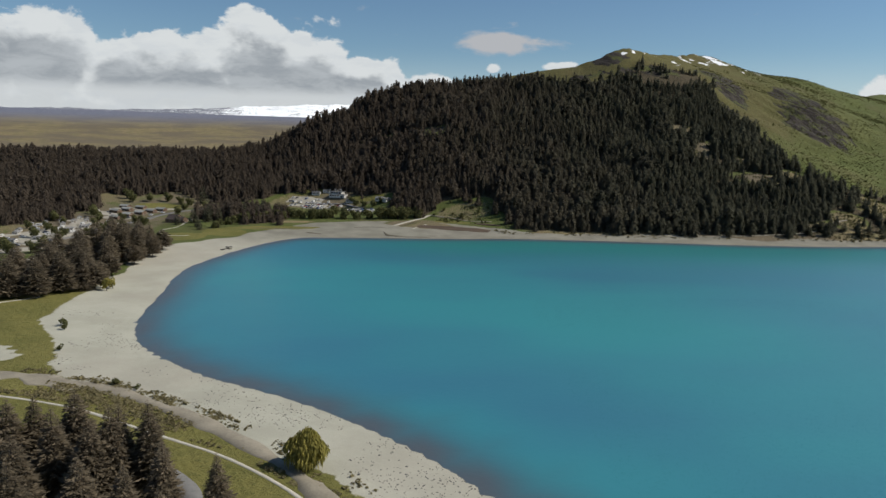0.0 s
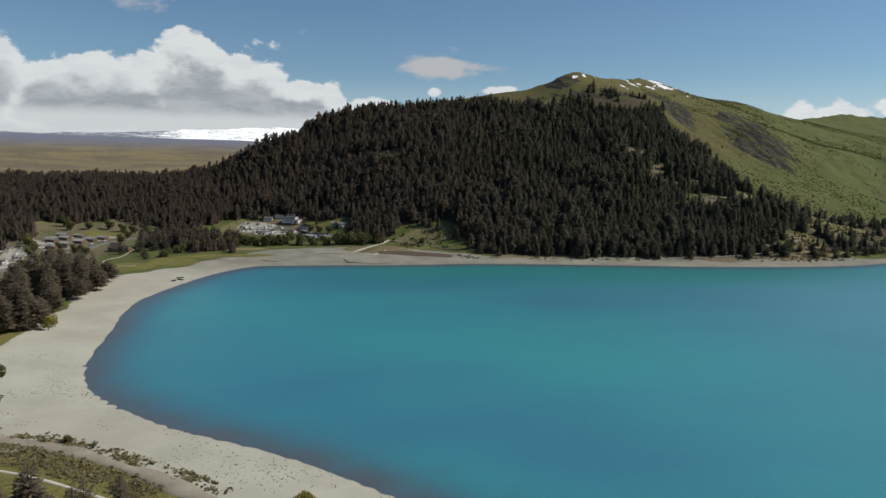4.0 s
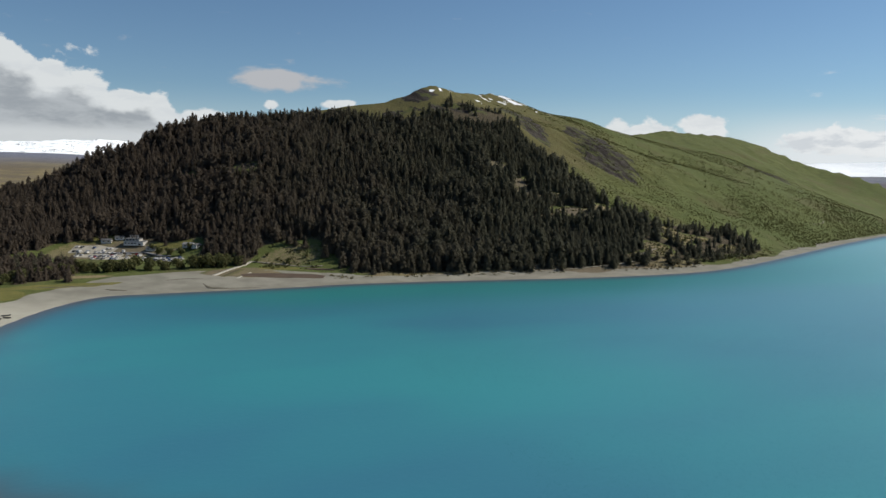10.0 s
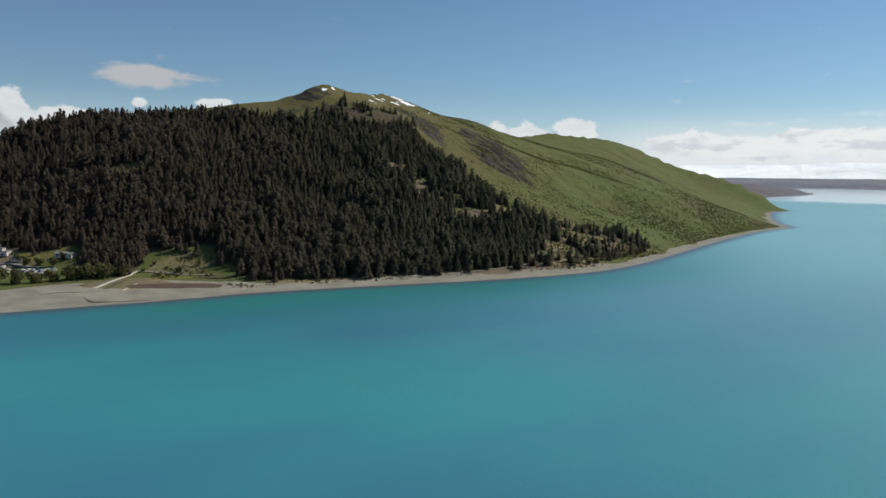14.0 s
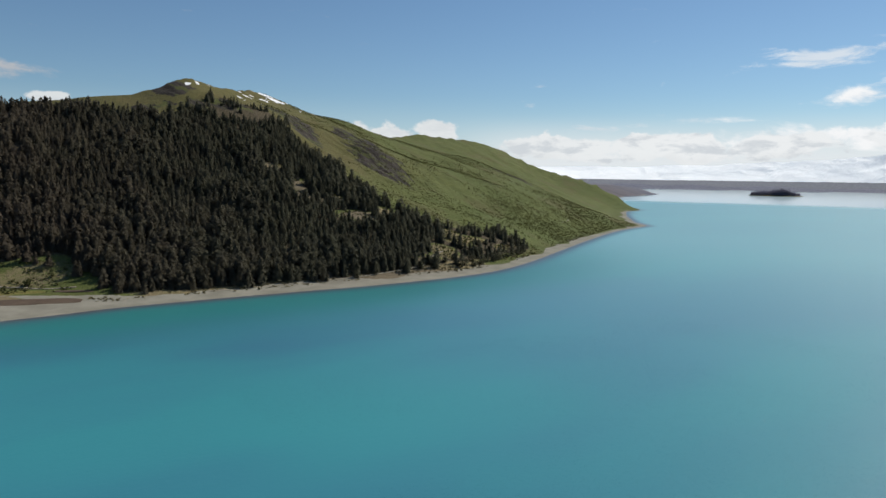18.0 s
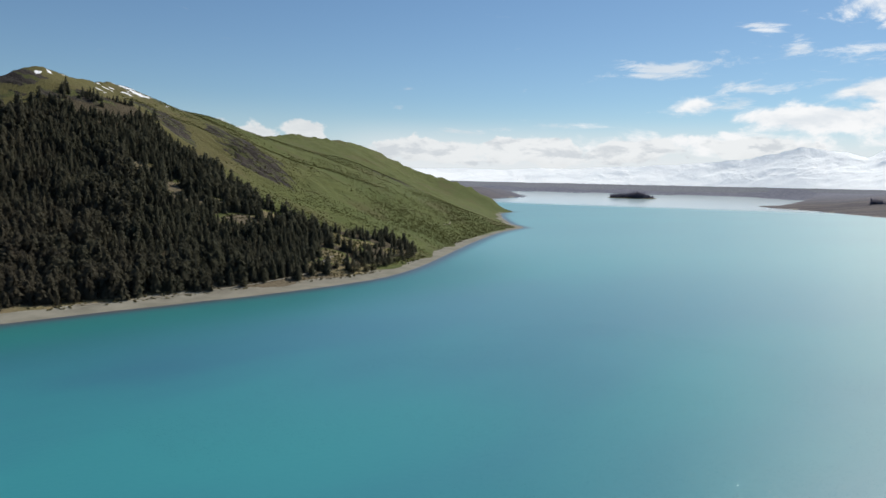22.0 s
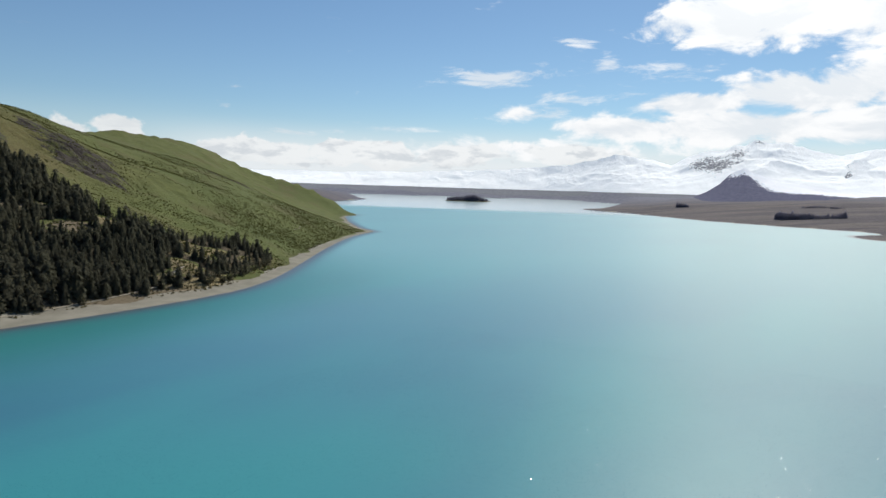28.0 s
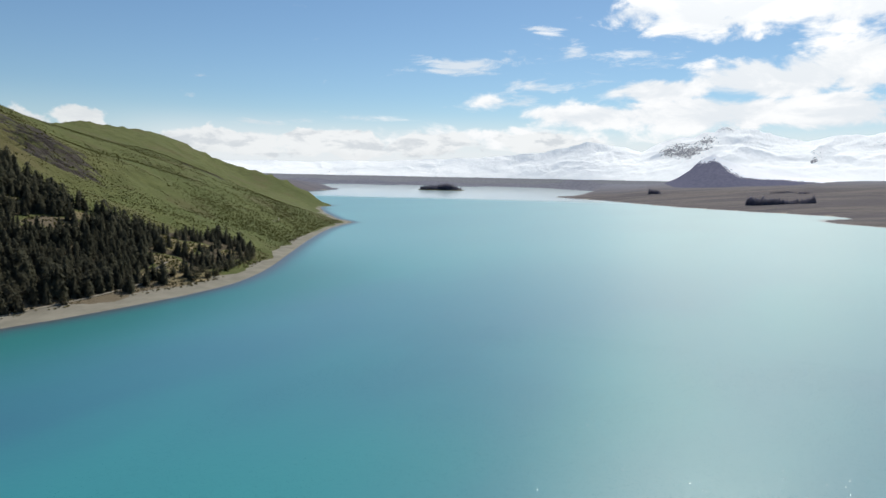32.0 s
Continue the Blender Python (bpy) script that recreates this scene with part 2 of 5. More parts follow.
    colour = net.mix(edge(wood), colour, floor)
    colour = net.mix(edge(rock, 0.2), colour, cliff)
    colour = net.mix(edge(gravel, 0.06), colour, stones)
    colour = net.mix(edge(snow, 0.05), colour, (0.82, 0.84, 0.87, 1))
    height_map = net.math("ADD", net.math("MULTIPLY", mid, 1.5), fine)
    finish(net, colour, 0.95, height_map, net.step(gravel, 0.2, 0.8, 0.7, 0.12), 1.4, spec=0.12)
    return mat


def water_material():
    mat, net = material("lake_water")
    where = net.add("ShaderNodeTexCoord", out="Object")
    streaks = net.noise(net.vec(where, (0.0022, 0.0050, 1.0)), 1.0, 3.0, 0.5, 0.1)
    depth = net.add("ShaderNodeAttribute", out="Fac", attribute="depth")
    calm_sheen = net.add("ShaderNodeAttribute", out="Fac", attribute="calm_sheen")
    shelf = net.add("ShaderNodeAttribute", out="Fac", attribute="shelf")
    ripple = net.math("ADD", net.noise(where, 0.5, 4.0, 0.6), net.math("MULTIPLY", net.noise(where, 0.09, 3.0), 1.2))
    broad = net.noise(net.vec(where, (0.0042, 0.0075, 1.0)), 1.0, 3.0, 0.5, 0.1)
    deep = net.mix(net.step(streaks, 0.36, 0.64), (0.038, 0.164, 0.240, 1), (0.036, 0.240, 0.268, 1))
    deep = net.mix(net.step(broad, 0.46, 0.68, 0.0, 0.7), deep, (0.036, 0.142, 0.226, 1))
    spot = net.tree.nodes.new("ShaderNodeSeparateXYZ")
    net.tree.links.new(where, spot.inputs[0])
    # paler eastward: glare towards the sun is partly put into the colour
    deep = net.mix(net.step(spot.outputs[0], -60.0, 850.0, 0.0, 0.9), deep, net.mix(streaks, (0.150, 0.350, 0.380, 1), (0.175, 0.405, 0.425, 1)))
    deep = net.mix(net.math("MULTIPLY", shelf, 0.75), deep, (0.020, 0.180, 0.160, 1))
    # far smooth water: the white sky's reflection is painted into its colour
    deep = net.mix(calm_sheen, deep, (0.50, 0.61, 0.63, 1))
    shallow = net.mix(net.step(depth, 0.0, 0.6), (0.080, 0.094, 0.108, 1), (0.052, 0.122, 0.156, 1))
    colour = net.mix(net.step(depth, 0.1, 1.0), shallow, deep)
    normal = net.add("ShaderNodeBump", {"Height": ripple, "Strength": net.math("MULTIPLY", net.math("SUBTRACT", 1.0, calm_sheen), 0.07), "Distance": 0.5})
    rough = net.step(calm_sheen, 0.0, 1.0, 0.32, 0.15)
    net.add("ShaderNodeOutputMaterial", {"Surface": net.add("ShaderNodeBsdfPrincipled", {
        "Base Color": colour, "Roughness": rough, "IOR": 1.33, "Normal": normal})})
    return mat


def needles(name, dark, light, spread=0.5, east=None, through_light=0.4, upward=0.0):
    """Foliage: uneven tone from stand to stand and leaf to leaf, with some light passing through."""
    mat, net = material(name)
    where = net.add("ShaderNodeTexCoord", out="Object")
    island = net.add("ShaderNodeNewGeometry", out="Random Per Island")
    grain, drift = net.noise(where, 1.3, 4.0, 0.7), net.noise(where, 0.035, 3.0)
    fac = net.math("ADD", net.math("MULTIPLY", island, spread), net.math("ADD", net.math("MULTIPLY", grain, 0.4), net.math("MULTIPLY", drift, 0.5)))
    fac = net.math("ADD", fac, net.math("MULTIPLY", net.add("ShaderNodeObjectInfo", out="Random"), 0.2))
    colour = net.mix(net.step(fac, 0.25, 1.15), (*dark, 1), (*light, 1))
    if east:
        x_pos = net.tree.nodes.new("ShaderNodeSeparateXYZ")
        net.tree.links.new(where, x_pos.inputs[0])
        greener = net.mix(net.step(fac, 0.25, 1.15), (*east[0], 1), (*east[1], 1))
        colour = net.mix(net.step(net.math("ADD", x_pos.outputs[0], net.math("MULTIPLY", drift, 300.0)), 50.0, 420.0), colour, greener)
    facing = net.add("ShaderNodeVectorMath", {0: net.add("ShaderNodeNewGeometry", out="Normal"), 1: (1 - upward,) * 3}, operation="MULTIPLY")
    facing = net.add("ShaderNodeVectorMath", {0: net.add("ShaderNodeVectorMath", {0: facing, 1: (0.0, 0.0, upward)}, operation="ADD")}, operation="NORMALIZE")
    solid = net.add("ShaderNodeBsdfPrincipled", {"Base Color": colour, "Roughness": 0.9, "Specular IOR Level": 0.08, "Normal": facing})
    thin = net.add("ShaderNodeBsdfTranslucent", {"Color": colour, "Normal": facing})
    net.add("ShaderNodeOutputMaterial", {"Surface": net.add("ShaderNodeMixShader", {0: through_light, 1: solid, 2: thin})})
    return mat


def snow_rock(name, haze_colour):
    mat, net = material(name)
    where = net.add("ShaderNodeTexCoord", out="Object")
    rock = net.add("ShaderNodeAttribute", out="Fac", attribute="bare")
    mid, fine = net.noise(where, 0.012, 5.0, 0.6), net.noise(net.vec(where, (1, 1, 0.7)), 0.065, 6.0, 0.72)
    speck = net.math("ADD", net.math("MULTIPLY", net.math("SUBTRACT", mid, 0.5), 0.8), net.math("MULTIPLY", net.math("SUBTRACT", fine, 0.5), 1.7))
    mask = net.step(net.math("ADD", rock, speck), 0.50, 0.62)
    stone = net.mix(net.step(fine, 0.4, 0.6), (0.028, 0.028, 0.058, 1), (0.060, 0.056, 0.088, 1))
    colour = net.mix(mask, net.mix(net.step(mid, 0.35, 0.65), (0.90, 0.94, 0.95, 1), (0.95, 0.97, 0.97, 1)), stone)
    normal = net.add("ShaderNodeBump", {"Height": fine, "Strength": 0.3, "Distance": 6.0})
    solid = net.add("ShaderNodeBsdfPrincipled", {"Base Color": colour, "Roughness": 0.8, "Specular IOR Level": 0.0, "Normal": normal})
    # air haze as an even glow added over snow and rock, lifting backlit slopes
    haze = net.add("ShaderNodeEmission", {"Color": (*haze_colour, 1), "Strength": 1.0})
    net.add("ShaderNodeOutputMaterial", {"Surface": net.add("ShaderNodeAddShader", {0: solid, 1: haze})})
    return mat


LAND, WATER = ground_material(), water_material()
FOREST = needles("forest_needles", (0.090, 0.074, 0.058), (0.116, 0.094, 0.072), 0.2, ((0.072, 0.074, 0.054), (0.102, 0.104, 0.070)), 0.5, 0.35)
# distant pines: air haze is painted in as a paler, bluer leaf colour
HAZED_WOOD = needles("hazed_pines", (0.19, 0.19, 0.27), (0.26, 0.26, 0.34), 0.2, None, 0.3, 0.8)
PINE = needles("pine_needles", (0.070, 0.060, 0.043), (0.220, 0.182, 0.128), 0.5)
LEAF = needles("shrub_leaves", (0.060, 0.066, 0.028), (0.150, 0.150, 0.064))
BRUSH = needles("hill_brush", (0.056, 0.062, 0.024), (0.140, 0.140, 0.054))
WILLOW = needles("willow_leaves", (0.130, 0.122, 0.036), (0.360, 0.320, 0.092), 0.6)
EVERGREEN = needles("evergreen_needles", (0.050, 0.054, 0.036), (0.125, 0.125, 0.080), 0.5)
SCRUB = needles("scrub_leaves", (0.120, 0.108, 0.058), (0.270, 0.235, 0.125), 0.6, None, 0.4, 0.4)
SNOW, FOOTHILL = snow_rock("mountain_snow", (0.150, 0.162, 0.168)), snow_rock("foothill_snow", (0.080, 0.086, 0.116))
# ---- the lie of the land: shore, ridges, heights ----
SHORE_NEAR = ((13, 137), (3, 150), (-10, 164), (-27, 179), (-45, 192), (-66, 204), (-82, 215), (-100, 232), (-112, 247), (-123, 276),
              (-131, 317), (-141, 370), (-137, 414), (-124, 464), (-104, 497), (-76, 502), (-47, 504), (-16, 506), (16, 509), (53, 514),
              (91, 513), (132, 511), (174, 508), (218, 505), (269, 505), (329, 511), (378, 527), (433, 553), (517, 599), (644, 669),
              (799, 749), (902, 793), (987, 819))
SHORE_FAR = ((1010, 840), (1060, 900), (1250, 1060), (1454, 1212), (1560, 1240), (1610, 1300), (1900, 1700), (2450, 2050), (2980, 2150), (3020, 2230),
             (2900, 2500), (2950, 3100), (3346, 2961), (3624, 2592), (3863, 2195), (4058, 1776), (4164, 1500), (4080, 1250), (3974, 1047), (3500, 940), (3080, 950),
             (2985, 1072), (2935, 930), (2850, 770), (2700, 647), (2400, 420), (2230, 220), (2081, 6), (1960, -40), (1830, 30), (1760, 44), (1665, 26), (1579, -53),
             (1480, -240), (1100, -380), (600, -300), (250, -110), (90, 50))
CREST = ((-900, 700, 36), (-600, 790, 34), (-330, 860, 38), (-235, 870, 46), (-160, 880, 78), (-110, 890, 102), (-58, 905, 122), (28, 914, 140), (137, 911, 156),
         (172, 914, 163), (196, 916, 173), (210, 920, 180), (236, 930, 182), (258, 942, 180), (294, 975, 181), (350, 1050, 192), (398, 1110, 200), (450, 1135, 190), (520, 1165, 181), (600, 1200, 177), (690, 1225, 157), (830, 1370, 162),
         (1000, 1480, 179), (1254, 1530, 165), (1385, 1470, 112), (1456, 1405, 88), (1526, 1345, 58), (1536, 1290, 30), (1550, 1250, 6))


def spline(points, n):
    """A smooth closed or open line through plan points, n pieces to each stretch."""
    p = np.array(points, float)
    out = []
    for i in range(len(p) - 1):
        a, b, c, d = p[max(i - 1, 0)], p[i], p[i + 1], p[min(i + 2, len(p) - 1)]
        for k in range(n):
            u = k / n
            out.append(0.5 * (2 * b + (c - a) * u + (2 * a - 5 * b + 4 * c - d) * u * u + (3 * b - a - 3 * c + d) * u ** 3))
    out.append(p[-1])
    return np.array(out)


def line_distance(x, y, line):
    """Distance from plan points to a line, with the nearest piece and the share along it."""
    best = np.full(x.shape, 1e9)
    where = np.zeros(x.shape)
    for i in range(len(line) - 1):
        ax, ay = line[i][:2]
        bx, by = line[i + 1][0] - ax, line[i + 1][1] - ay
        u = np.clip(((x - ax) * bx + (y - ay) * by) / (bx * bx + by * by + 1e-9), 0, 1)
        d = np.hypot(x - ax - u * bx, y - ay - u * by)
        near = d < best
        best = np.where(near, d, best)
        where = np.where(near, i + u, where)
    return best, where


def inside(x, y, line):
    odd = np.zeros(x.shape, bool)
    n = len(line)
    for i in range(n):
        x1, y1 = line[i][:2]
        x2, y2 = line[(i + 1) % n][:2]
        if y1 != y2:
            odd ^= ((y1 > y) != (y2 > y)) & (x < (x2 - x1) * (y - y1) / (y2 - y1) + x1)
    return odd


def lattice(ix, iy, seed):
    h = (ix.astype(np.int64) * 374761393 + iy.astype(np.int64) * 668265263 + seed * 1442695041) & 0x7FFFFFFF
    h = ((h ^ (h >> 13)) * 1274126177) & 0x7FFFFFFF
    return ((h ^ (h >> 16)) & 0xFFFF) / 65535.0


def value_noise(x, y, seed=0):
    ix, iy = np.floor(x), np.floor(y)
    fx, fy = x - ix, y - iy
    fx, fy = fx * fx * (3 - 2 * fx), fy * fy * (3 - 2 * fy)
    ix, iy = ix.astype(np.int64), iy.astype(np.int64)
    a, b = lattice(ix, iy, seed), lattice(ix + 1, iy, seed)
    c, d = lattice(ix, iy + 1, seed), lattice(ix + 1, iy + 1, seed)
    return a + (b - a) * fx + (c - a) * fy + (a - b - c + d) * fx * fy - 0.5


def fbm(x, y, size, octaves=4, seed=0):
    total = np.zeros(np.shape(x))
    for k in range(octaves):
        total = total + value_noise(x / size * 2 ** k + 17.3 * k, y / size * 2 ** k - 9.1 * k, seed + k) * 0.5 ** k
    return total


def ramp(v, lo, hi):
    u = np.clip((v - lo) / (hi - lo), 0, 1)
    return u * u * (3 - 2 * u)


def crest_reach(x, y, line):
    """Distance to the crest and its height there, blended along the line so that spurs and hollows run into one another."""
    total, lifted = np.full(x.shape, 1e-12), np.zeros(x.shape)
    for a, b in zip(line[:-1], line[1:]):
        bx, by = b[0] - a[0], b[1] - a[1]
        u = np.clip(((x - a[0]) * bx + (y - a[1]) * by) / (bx * bx + by * by + 1e-9), 0, 1)
        weight = math.hypot(bx, by) / ((x - a[0] - u * bx) ** 2 + (y - a[1] - u * by) ** 2 + 4.0) ** 2
        total += weight
        lifted += weight * (a[2] + u * (b[2] - a[2]))
    return (math.pi / 2 / total) ** (1 / 3), lifted / total


SHORE = np.vstack([spline(SHORE_NEAR, 4), np.array(SHORE_FAR, float)])
CREST_LINE = spline(CREST, 3)


def far_lift(x, y):
    """The far end of the lake and plain is lifted a little, so that the distance closes within sight."""
    r = np.hypot(x + 40, y - 120)
    return 37 * (np.sqrt(np.clip((r - 2850) / 1570, -1, 1.15) ** 2 + 0.004) + np.clip((r - 2850) / 1570, -1, 1.15)) / 2 * ramp(r, 2300, 2700)


def slab_axes(x, y):
    """Plan axes across and along the tilted rock layers."""
    return (x - 440) * 0.891 + (y - 850) * 0.454, (x - 440) * -0.454 + (y - 850) * 0.891


def shore_distance(x, y):
    d, _ = line_distance(x, y, np.vstack([SHORE, SHORE[:1]]))
    return np.where(inside(x, y, SHORE), -d, d)


def height(x, y):
    """Height of the ground and its distance from the shore, at plan points."""
    x, y = np.asarray(x, float), np.asarray(y, float)
    s = shore_distance(x, y)
    inland = np.maximum(s, 0)
    r = np.hypot(x + 40, y - 120)
    az = np.degrees(np.arctan2(x + 40, y - 120))
    # beach and the low terrace behind it
    z = 0.055 * np.minimum(inland, 45) + 0.012 * np.clip(inland - 45, 0, 250)
    z += np.where(s < 0, np.maximum(0.12 * s, -25), 0)
    # the big hill: from the shore up to its crest
    near, k = line_distance(x, y, CREST_LINE)
    kk = np.clip(k.astype(int), 0, len(CREST_LINE) - 2)
    zc = CREST_LINE[kk, 2] + (k - kk) * (CREST_LINE[kk + 1, 2] - CREST_LINE[kk, 2])
    soft_c, soft_z = crest_reach(x, y, CREST_LINE)
    blend = ramp(near, 15, 90)
    c, zc = near + (soft_c - near) * blend, zc + (soft_z - zc) * blend
    rise = np.maximum(inland - 18, 0)
    u = rise / (rise + c + 1e-6)
    steep = 1.05 + 0.9 * ramp(-x, 20, 200)
    front = u ** steep
    hill = zc * front * np.exp(-(np.maximum(c - 120, 0) / 900) ** 2 * ramp(y, 700, 1000))
    # gentle ground under the holiday park and the meadows
    flat = np.exp(-((x + 130) / 130) ** 2 - ((y - 620) / 95) ** 2) + np.exp(-((x + 330) / 190) ** 2 - ((y - 480) / 210) ** 2)
    flat += 0.9 * np.exp(-((x - 10) / 60) ** 2 - ((y - 565) / 40) ** 2)
    hill *= 1 - np.clip(flat, 0, 0.93)
    hill *= ramp(y + 0.25 * x, 330, 560) * ramp(inland, 0, 60)
    z = z + hill
    # gullies, knolls and rock steps on the hill
    bump = ramp(hill, 6, 60) * (0.25 + 0.75 * ramp(c, 10, 140))
    z += bump * (fbm(x, y, 150, 4, 3) * 15 + fbm(x, y, 38, 3, 8) * 3.5)
    z += ramp(-c, -60, -8) * ramp(z, 150, 180) * fbm(x, y, 26, 3, 21) * 5
    # slanting rock ribs on the open face
    p, q = slab_axes(x, y)
    z += np.clip(1.25 - np.hypot((x - 440 - 0.42 * (y - 870)) / 62, (y - 870) / 150), 0, 1) * np.abs(fbm(p, q * 0.16, 17, 3, 51)) * 17
    z += np.clip(1 - np.hypot((x - 1010) / 60, (y - 1180) / 55), 0, 1) * np.abs(fbm(x, y, 18, 3, 52)) * 10
    # flats rise slowly with distance, so do the plains
    far = ramp(r, 1700, 4900)
    west = ramp(-az, -6, 12)
    z += np.where(s > 0, far * west * 132, 0)
    east = (1 - west) * ramp(az, 70, 77)
    z += np.where(s > 0, east * (np.minimum(inland, 900) * 0.028 * ramp(r, 1500, 2500) + ramp(r, 2900, 4000) * 30), 0)
    # the far shore is a low shelf; a dark headland stands before it
    z += np.where(s > 0, (1 - west) * ramp(az, 38, 44) * ramp(r, 4150, 4420) * ramp(inland, 0, 330) * 50, 0)
    head = ramp(az, 42, 48) * ramp(-az, -62, -58) * ramp(r, 2200, 2500) * ramp(-r, -4000, -3700)
    z += np.where(s > 0, head * np.minimum(inland * 0.30, 42 + fbm(x, y, 300, 2, 66) * 16), 0)
    z += np.where(s > 0, fbm(x, y, 60, 3, 5) * 1.2 * ramp(s, 40, 120), 0)
    z += np.where(s > 3, fbm(x, y, 9, 2, 31) * 0.35, 0)
    return z + far_lift(x, y), s


# ---- ground, lake, far ranges ----
def from_arrays(name, verts, faces, mat, smooth=False):
    me = bpy.data.meshes.new(name)
    verts, faces = np.asarray(verts, np.float32), np.asarray(faces, np.int32)
    n, k = faces.shape
    me.vertices.add(len(verts))
    me.vertices.foreach_set("co", verts.ravel())
    me.loops.add(n * k)
    me.loops.foreach_set("vertex_index", faces.ravel())
    me.polygons.add(n)
    me.polygons.foreach_set("loop_start", np.arange(n, dtype=np.int32) * k)
    me.polygons.foreach_set("loop_total", np.full(n, k, np.int32))
    if smooth:
        me.polygons.foreach_set("use_smooth", np.ones(n, bool))
    me.update(calc_edges=True)
    me.materials.append(mat)
    return me


def grid_faces(nx, ny):
    i = np.arange(nx * ny).reshape(ny, nx)
    return np.stack([i[:-1, :-1], i[:-1, 1:], i[1:, 1:], i[1:, :-1]], -1).reshape(-1, 4)


def axis(lo, fine_lo, fine_hi, hi, step):
    mid = np.arange(fine_lo, fine_hi + step, step)
    grow = step * 1.075 ** np.arange(1, 200)
    up, down = mid[-1] + np.cumsum(grow), mid[0] - np.cumsum(grow)
    return np.concatenate([[lo], down[down > lo + 30][::-1], mid, up[up < hi - 30], [hi]])


def paint(me, name, columns):
    att = me.attributes.new(name, "FLOAT_COLOR", "POINT")
    rgba = np.ones((len(me.vertices), 4), np.float32)
    for k, column in enumerate(columns):
        rgba[:, k] = column
    att.data.foreach_set("color", rgba.ravel())


def patch(x, y, cx, cy, rx, ry, turn=0.0):
    c, s = math.cos(radians(turn)), math.sin(radians(turn))
    u, v = (x - cx) * c + (y - cy) * s, -(x - cx) * s + (y - cy) * c
    return 1 - np.hypot(u / rx, v / ry)


FOREST_EDGE = ((60, 553), (120, 541), (200, 537), (280, 541), (318, 548), (350, 556), (420, 584), (462, 602), (490, 622), (496, 636), (470, 650), (424, 642), (387, 632), (346, 632), (334, 655), (322, 700), (316, 756),
               (310, 820), (312, 880), (262, 880), (238, 872), (205, 850), (178, 834), (148, 842), (101, 878), (28, 904), (-60, 960), (-300, 1000), (-900, 980), (-1000, 560), (-420, 500),
               (-312, 500), (-300, 560), (-326, 668), (-256, 688), (-205, 668), (-160, 706), (-128, 712), (-98, 700), (-54, 664), (-46, 622), (-14, 602), (2, 622), (22, 620), (46, 612))
CLEARINGS = ((243, 732, 13, 12, 20), (247, 690, 13, 18, 20), (241, 664, 14, 10, 10), (268, 694, 8, 10, 20), (275, 662, 12, 8, 10), (284, 626, 22, 10, 0), (318, 638, 14, 8, 0), (331, 566, 16, 12, 30), (301, 553, 14, 5, 10), (-60, 779, 44, 9, -30),
             (-4, 756, 12, 5, -20), (376, 600, 22, 12, 30), (379, 619, 12, 8, 0), (405, 608, 16, 7, 20), (436, 603, 18, 5, 25), (200, 700, 4, 5, 0), (150, 640, 4, 5, 0), (90, 690, 4, 4, 0), (60, 742, 5, 4, 0), (170, 742, 5, 4, 0))


def woods(x, y):
    """Positive inside the forest, in metres from its edge."""
    d, _ = line_distance(x, y, np.array(FOREST_EDGE + FOREST_EDGE[:1], float))
    d = np.where(inside(x, y, np.array(FOREST_EDGE, float)), d, -d)
    for hole in CLEARINGS:
        d = np.minimum(d, -patch(x, y, *hole) * 12 - 3)
    d = np.maximum(d, patch(x, y, -166, 588, 34, 44, 30) * 30)
    return d + fbm(x, y, 30, 3, 44) * 14


gx, gy = axis(-4900, -420, 1100, 4900, 4.0), axis(-4900, 90, 1250, 4900, 4.0)
X, Y = (a.ravel() for a in np.meshgrid(gx, gy))
Z, S = height(X, Y)
# the back of the hill is worn smooth
worn = ramp(patch(X, Y, 730, 1080, 340, 270, 20), 0.0, 0.4).reshape(len(gy), len(gx))[1:-1, 1:-1]
Z = Z.reshape(len(gy), len(gx))
for _ in range(40):
    Z[1:-1, 1:-1] += worn * ((Z[:-2, 1:-1] + Z[2:, 1:-1] + Z[1:-1, :-2] + Z[1:-1, 2:]) / 4 - Z[1:-1, 1:-1])
Z = Z.ravel()
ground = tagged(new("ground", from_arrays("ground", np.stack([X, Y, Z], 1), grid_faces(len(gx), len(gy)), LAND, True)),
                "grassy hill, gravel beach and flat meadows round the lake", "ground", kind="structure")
R = np.hypot(X + 40, Y - 120)
beach_width = 25 - 12 * ramp(X, 1300, 1700) + 8 * np.exp(-((X + 130) / 70) ** 2 - ((Y - 290) / 110) ** 2) - 11 * ramp(X, 330, 480) + 46 * np.exp(-((X + 45) / 75) ** 4) * ramp(Y, 470, 500) + 26 * np.exp(-((X + 160) / 40) ** 4 - ((Y - 425) / 42) ** 2)
gravel = ramp(beach_width + fbm(X, Y, 40, 3, 12) * 12 - S, -4, 4) * (S > -60) * (R < 4000) * np.where(X > 1500, 0.66, 1)
RU, RV = slab_axes(X, Y)
rock = np.maximum.reduce([patch(X, Y, 444, 880, 42, 136, -23), patch(X, Y, 432, 828, 46, 82, -24) * 1.6, patch(X, Y, 338, 850, 20, 100, -12) * 0.5, patch(X, Y, 250, 868, 66, 16, 8) * 0.6, patch(X, Y, 1000, 1165, 62, 56, 20), patch(X, Y, 206, 905, 32, 22, 20), patch(X, Y, 345, 918, 40, 22, 10),
                          patch(X, Y, 176, 868, 26, 12, 10), patch(X, Y, -60, 780, 50, 13, -30) * 1.3, patch(X, Y, -4, 756, 14, 6, -20)])
